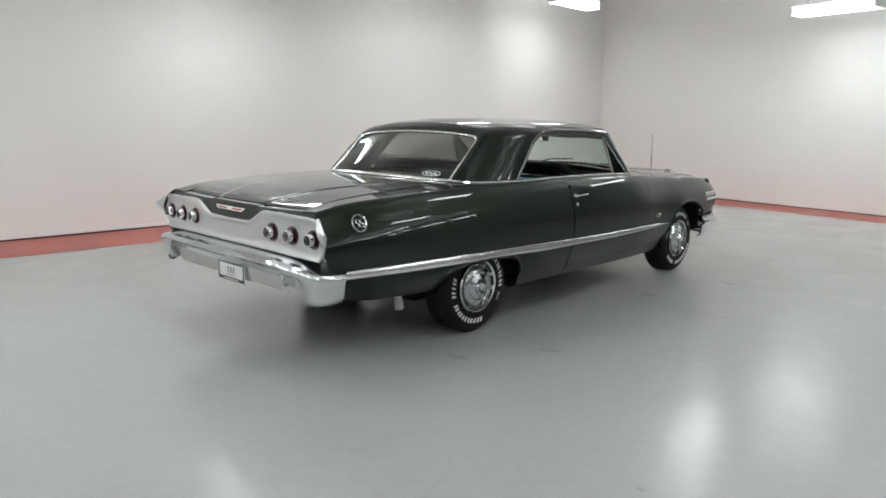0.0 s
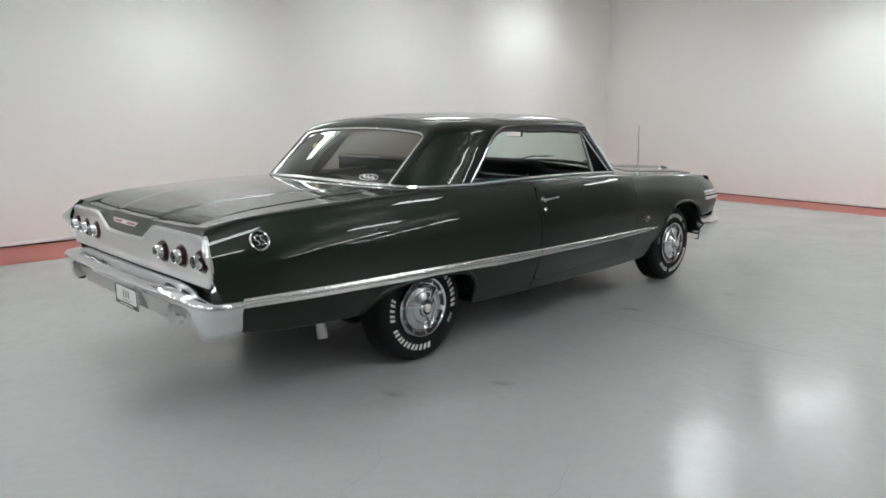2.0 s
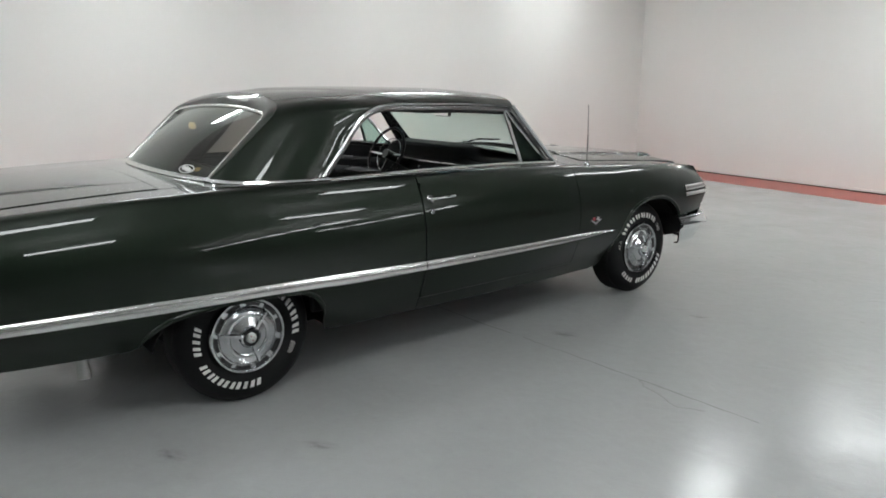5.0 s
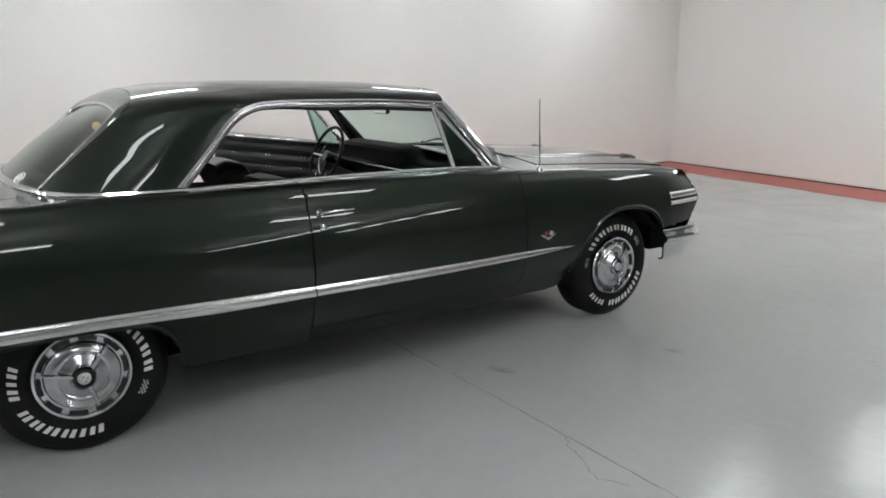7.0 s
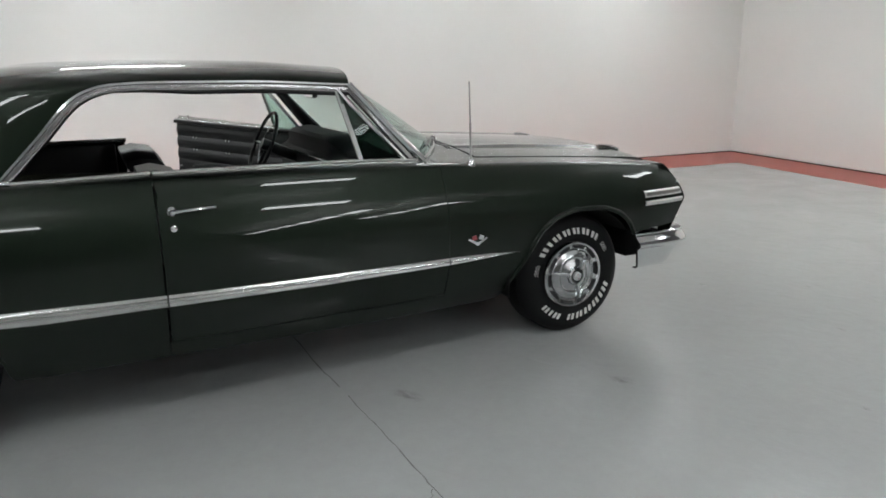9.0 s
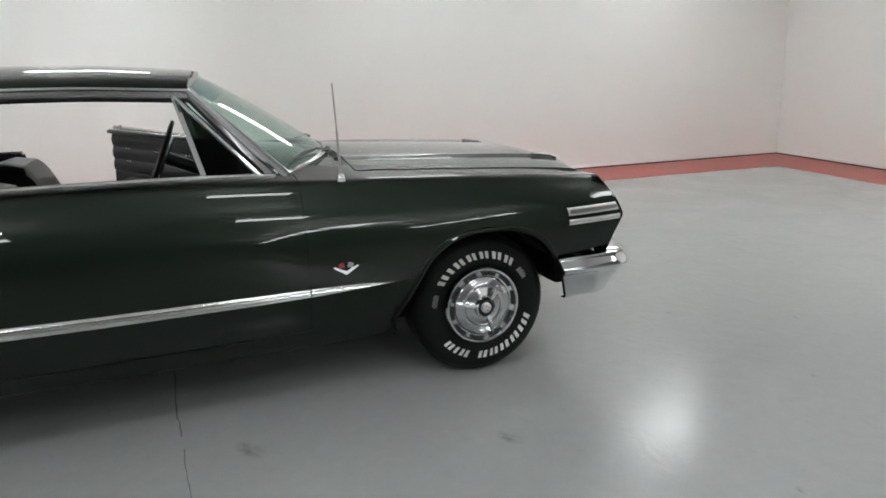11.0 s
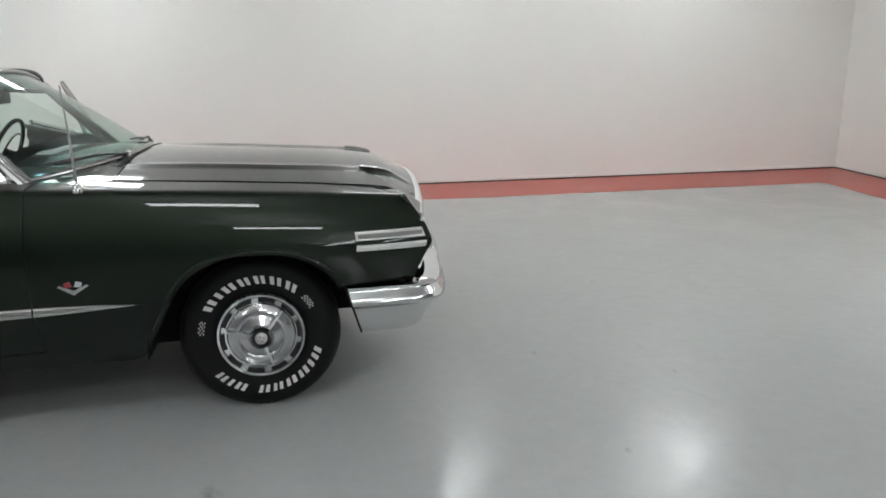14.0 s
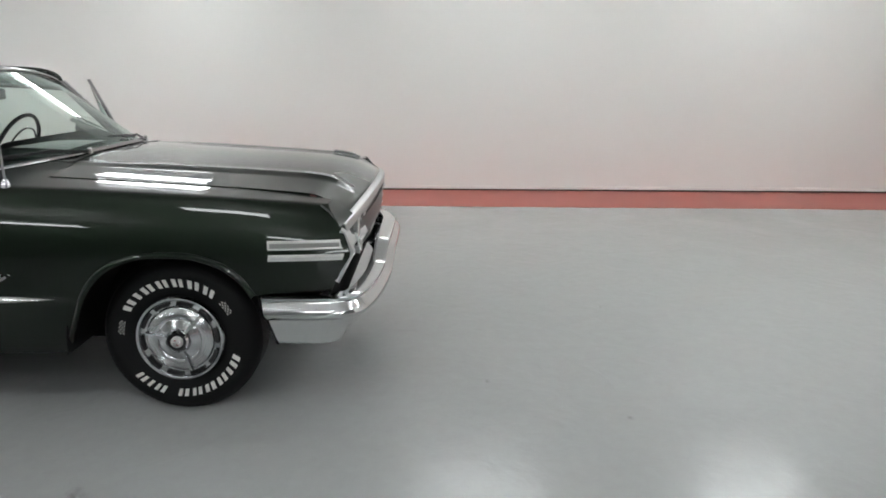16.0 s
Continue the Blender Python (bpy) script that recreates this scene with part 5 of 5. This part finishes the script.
# the body is a little wider than its half plan towards the driver's side
seen = set()
stack = [o for o in car.children if not o.name.startswith(("wheel.", "rear_axle", "front_axle")) and o.name != "wheel"]
while stack:
    o = stack.pop()
    if o.name.startswith(("trim_button", "courtesy_lamp")):   # placed by their origins
        o.location.x = 1.018 * o.location.x - 0.018
        continue
    stack += list(o.children)
    if o.name.startswith("exhaust") or o.data in seen:
        continue
    seen.add(o.data)
    for v in o.data.vertices:
        v.co.x = 1.018 * v.co.x - 0.018


# ---------------------------------------------------------------- marks on the floor


def ribbon(pts, width, z=0.0016):
    bm = bmesh.new()
    pts = [Vector((x, y, z)) for x, y in pts]
    rows = []
    for i, p in enumerate(pts):
        d = (pts[min(i + 1, len(pts) - 1)] - pts[max(i - 1, 0)]).normalized()
        n = Vector((-d.y, d.x, 0)) * width / 2 * (0.55 + 0.9 * random.random())
        rows.append([p + n, p - n])
    return grid(rows, bm=bm)


def jagged(pts, n=5, amp=0.006):
    out = []
    for (x0, y0), (x1, y1) in zip(pts, pts[1:]):
        for k in range(n):
            t = k / n
            out.append((x0 + (x1 - x0) * t + random.uniform(-amp, amp), y0 + (y1 - y0) * t + random.uniform(-amp, amp)))
    return out + [pts[-1]]


CRACK = material("crack_in_floor", (0.13, 0.13, 0.127), rough=0.8)
FAINT = material("hairline_in_floor", (0.26, 0.265, 0.26), rough=0.5)


def mark(name, bm, mat, label):
    tagged(part(name, bm, mat, floor, label, smooth=False))


mark("floor_joint", ribbon(jagged([(-4.1, 1.60), (0.727, 1.633)], 60, 0.003), 0.006), CRACK, "straight dark joint in the floor")
mark("floor_joint", ribbon(jagged([(0.727, 1.633), (0.794, 1.641), (0.917, 1.648), (0.941, 1.65)], 4, 0.003), 0.0045), CRACK, "straight dark joint in the floor")
mark("floor_joint", ribbon(jagged([(1.042, 1.654), (1.518, 1.674), (1.909, 1.683), (2.499, 1.70)], 10, 0.003), 0.0045), CRACK, "straight dark joint in the floor")
mark("floor_joint", ribbon(jagged([(2.499, 1.70), (4.2, 1.78), (11.0, 2.10)], 30, 0.003), 0.005), FAINT, "straight dark joint in the floor")
mark("floor_crack", ribbon(jagged([(1.879, 1.676), (1.943, 1.625), (1.991, 1.622), (2.066, 1.598), (2.117, 1.568), (2.181, 1.548), (2.237, 1.594), (2.28, 1.615)]), 0.003), CRACK, "thin branching crack")
mark("floor_crack", ribbon(jagged([(1.497, -0.863), (1.67, -0.989), (1.727, -1.144), (1.746, -1.247), (1.817, -1.339), (1.964, -1.424), (2.093, -1.56), (2.153, -1.748)]), 0.005), FAINT, "thin wandering crack")
mark("floor_crack", ribbon(jagged([(2.246, -0.438), (2.337, -0.636), (2.368, -0.856), (2.418, -0.934), (2.439, -1.195), (2.469, -1.274), (2.331, -1.491), (2.163, -1.627), (2.054, -1.732)]), 0.005), FAINT, "thin wandering crack")


def smudge_material(name, colour, strength):
    """A worn patch that thins out towards its rim."""
    m = material(name, colour, rough=0.5)
    nt = m.node_tree
    b, out = nt.nodes["Principled BSDF"], nt.nodes["Material Output"]
    co = nt.nodes.new("ShaderNodeTexCoord")
    ln = nt.nodes.new("ShaderNodeVectorMath")
    ln.operation = "LENGTH"
    nt.links.new(co.outputs["Object"], ln.inputs[0])
    fall = nt.nodes.new("ShaderNodeMapRange")
    fall.interpolation_type = "SMOOTHSTEP"
    fall.inputs["From Min"].default_value, fall.inputs["From Max"].default_value = 1.0, 0.1
    nt.links.new(ln.outputs["Value"], fall.inputs["Value"])
    nz = nt.nodes.new("ShaderNodeTexNoise")
    nz.inputs["Scale"].default_value, nz.inputs["Detail"].default_value = 1.7, 8.0
    nt.links.new(co.outputs["Object"], nz.inputs["Vector"])
    sp = nt.nodes.new("ShaderNodeMapRange")
    sp.inputs["From Min"].default_value, sp.inputs["From Max"].default_value = 0.34, 0.72
    sp.inputs["To Max"].default_value = strength
    nt.links.new(nz.outputs["Fac"], sp.inputs["Value"])
    mul = nt.nodes.new("ShaderNodeMath")
    mul.operation = "MULTIPLY"
    nt.links.new(fall.outputs[0], mul.inputs[0])
    nt.links.new(sp.outputs[0], mul.inputs[1])
    tr = nt.nodes.new("ShaderNodeBsdfTransparent")
    mx = nt.nodes.new("ShaderNodeMixShader")
    nt.links.new(mul.outputs[0], mx.inputs[0])
    nt.links.new(tr.outputs[0], mx.inputs[1])
    nt.links.new(b.outputs[0], mx.inputs[2])
    nt.links.new(mx.outputs[0], out.inputs[0])
    return m


SMUDGE = smudge_material("brown_grey_smudge", (0.13, 0.125, 0.11), 0.45)


def stain(x, y, rx, ry, turn, mat, label):
    bm = bmesh.new()
    bm.faces.new([bm.verts.new((math.cos(a), math.sin(a), 0)) for a in steps(0, 2 * math.pi, 28)[:-1]])
    ob = part("floor_stain", bm, mat, floor, label, smooth=False)
    ob.matrix_basis = Matrix.Translation((x, y, 0.0014)) @ pose(0, 0, 0, 0, 0, turn) @ Matrix.Diagonal((rx, ry, 1.0, 1.0))


for x, y, rx, ry, tn in ((1.164, 1.896, 0.11, 0.055, 30), (1.143, -0.471, 0.10, 0.055, 25), (1.454, 0.05, 0.10, 0.05, 35), (1.489, 2.853, 0.08, 0.05, 30)):
    stain(x, y, rx, ry, tn, SMUDGE, "worn brownish scuff on the floor paint")
for x, y in ((0.575, 4.339), (1.554, 4.372), (0.942, 4.919), (2.202, 3.587), (-0.512, 5.13), (2.737, -1.122), (2.989, -1.415)):
    stain(x, y, 0.03, 0.02, 0, SMUDGE, "small dark fleck on the floor")
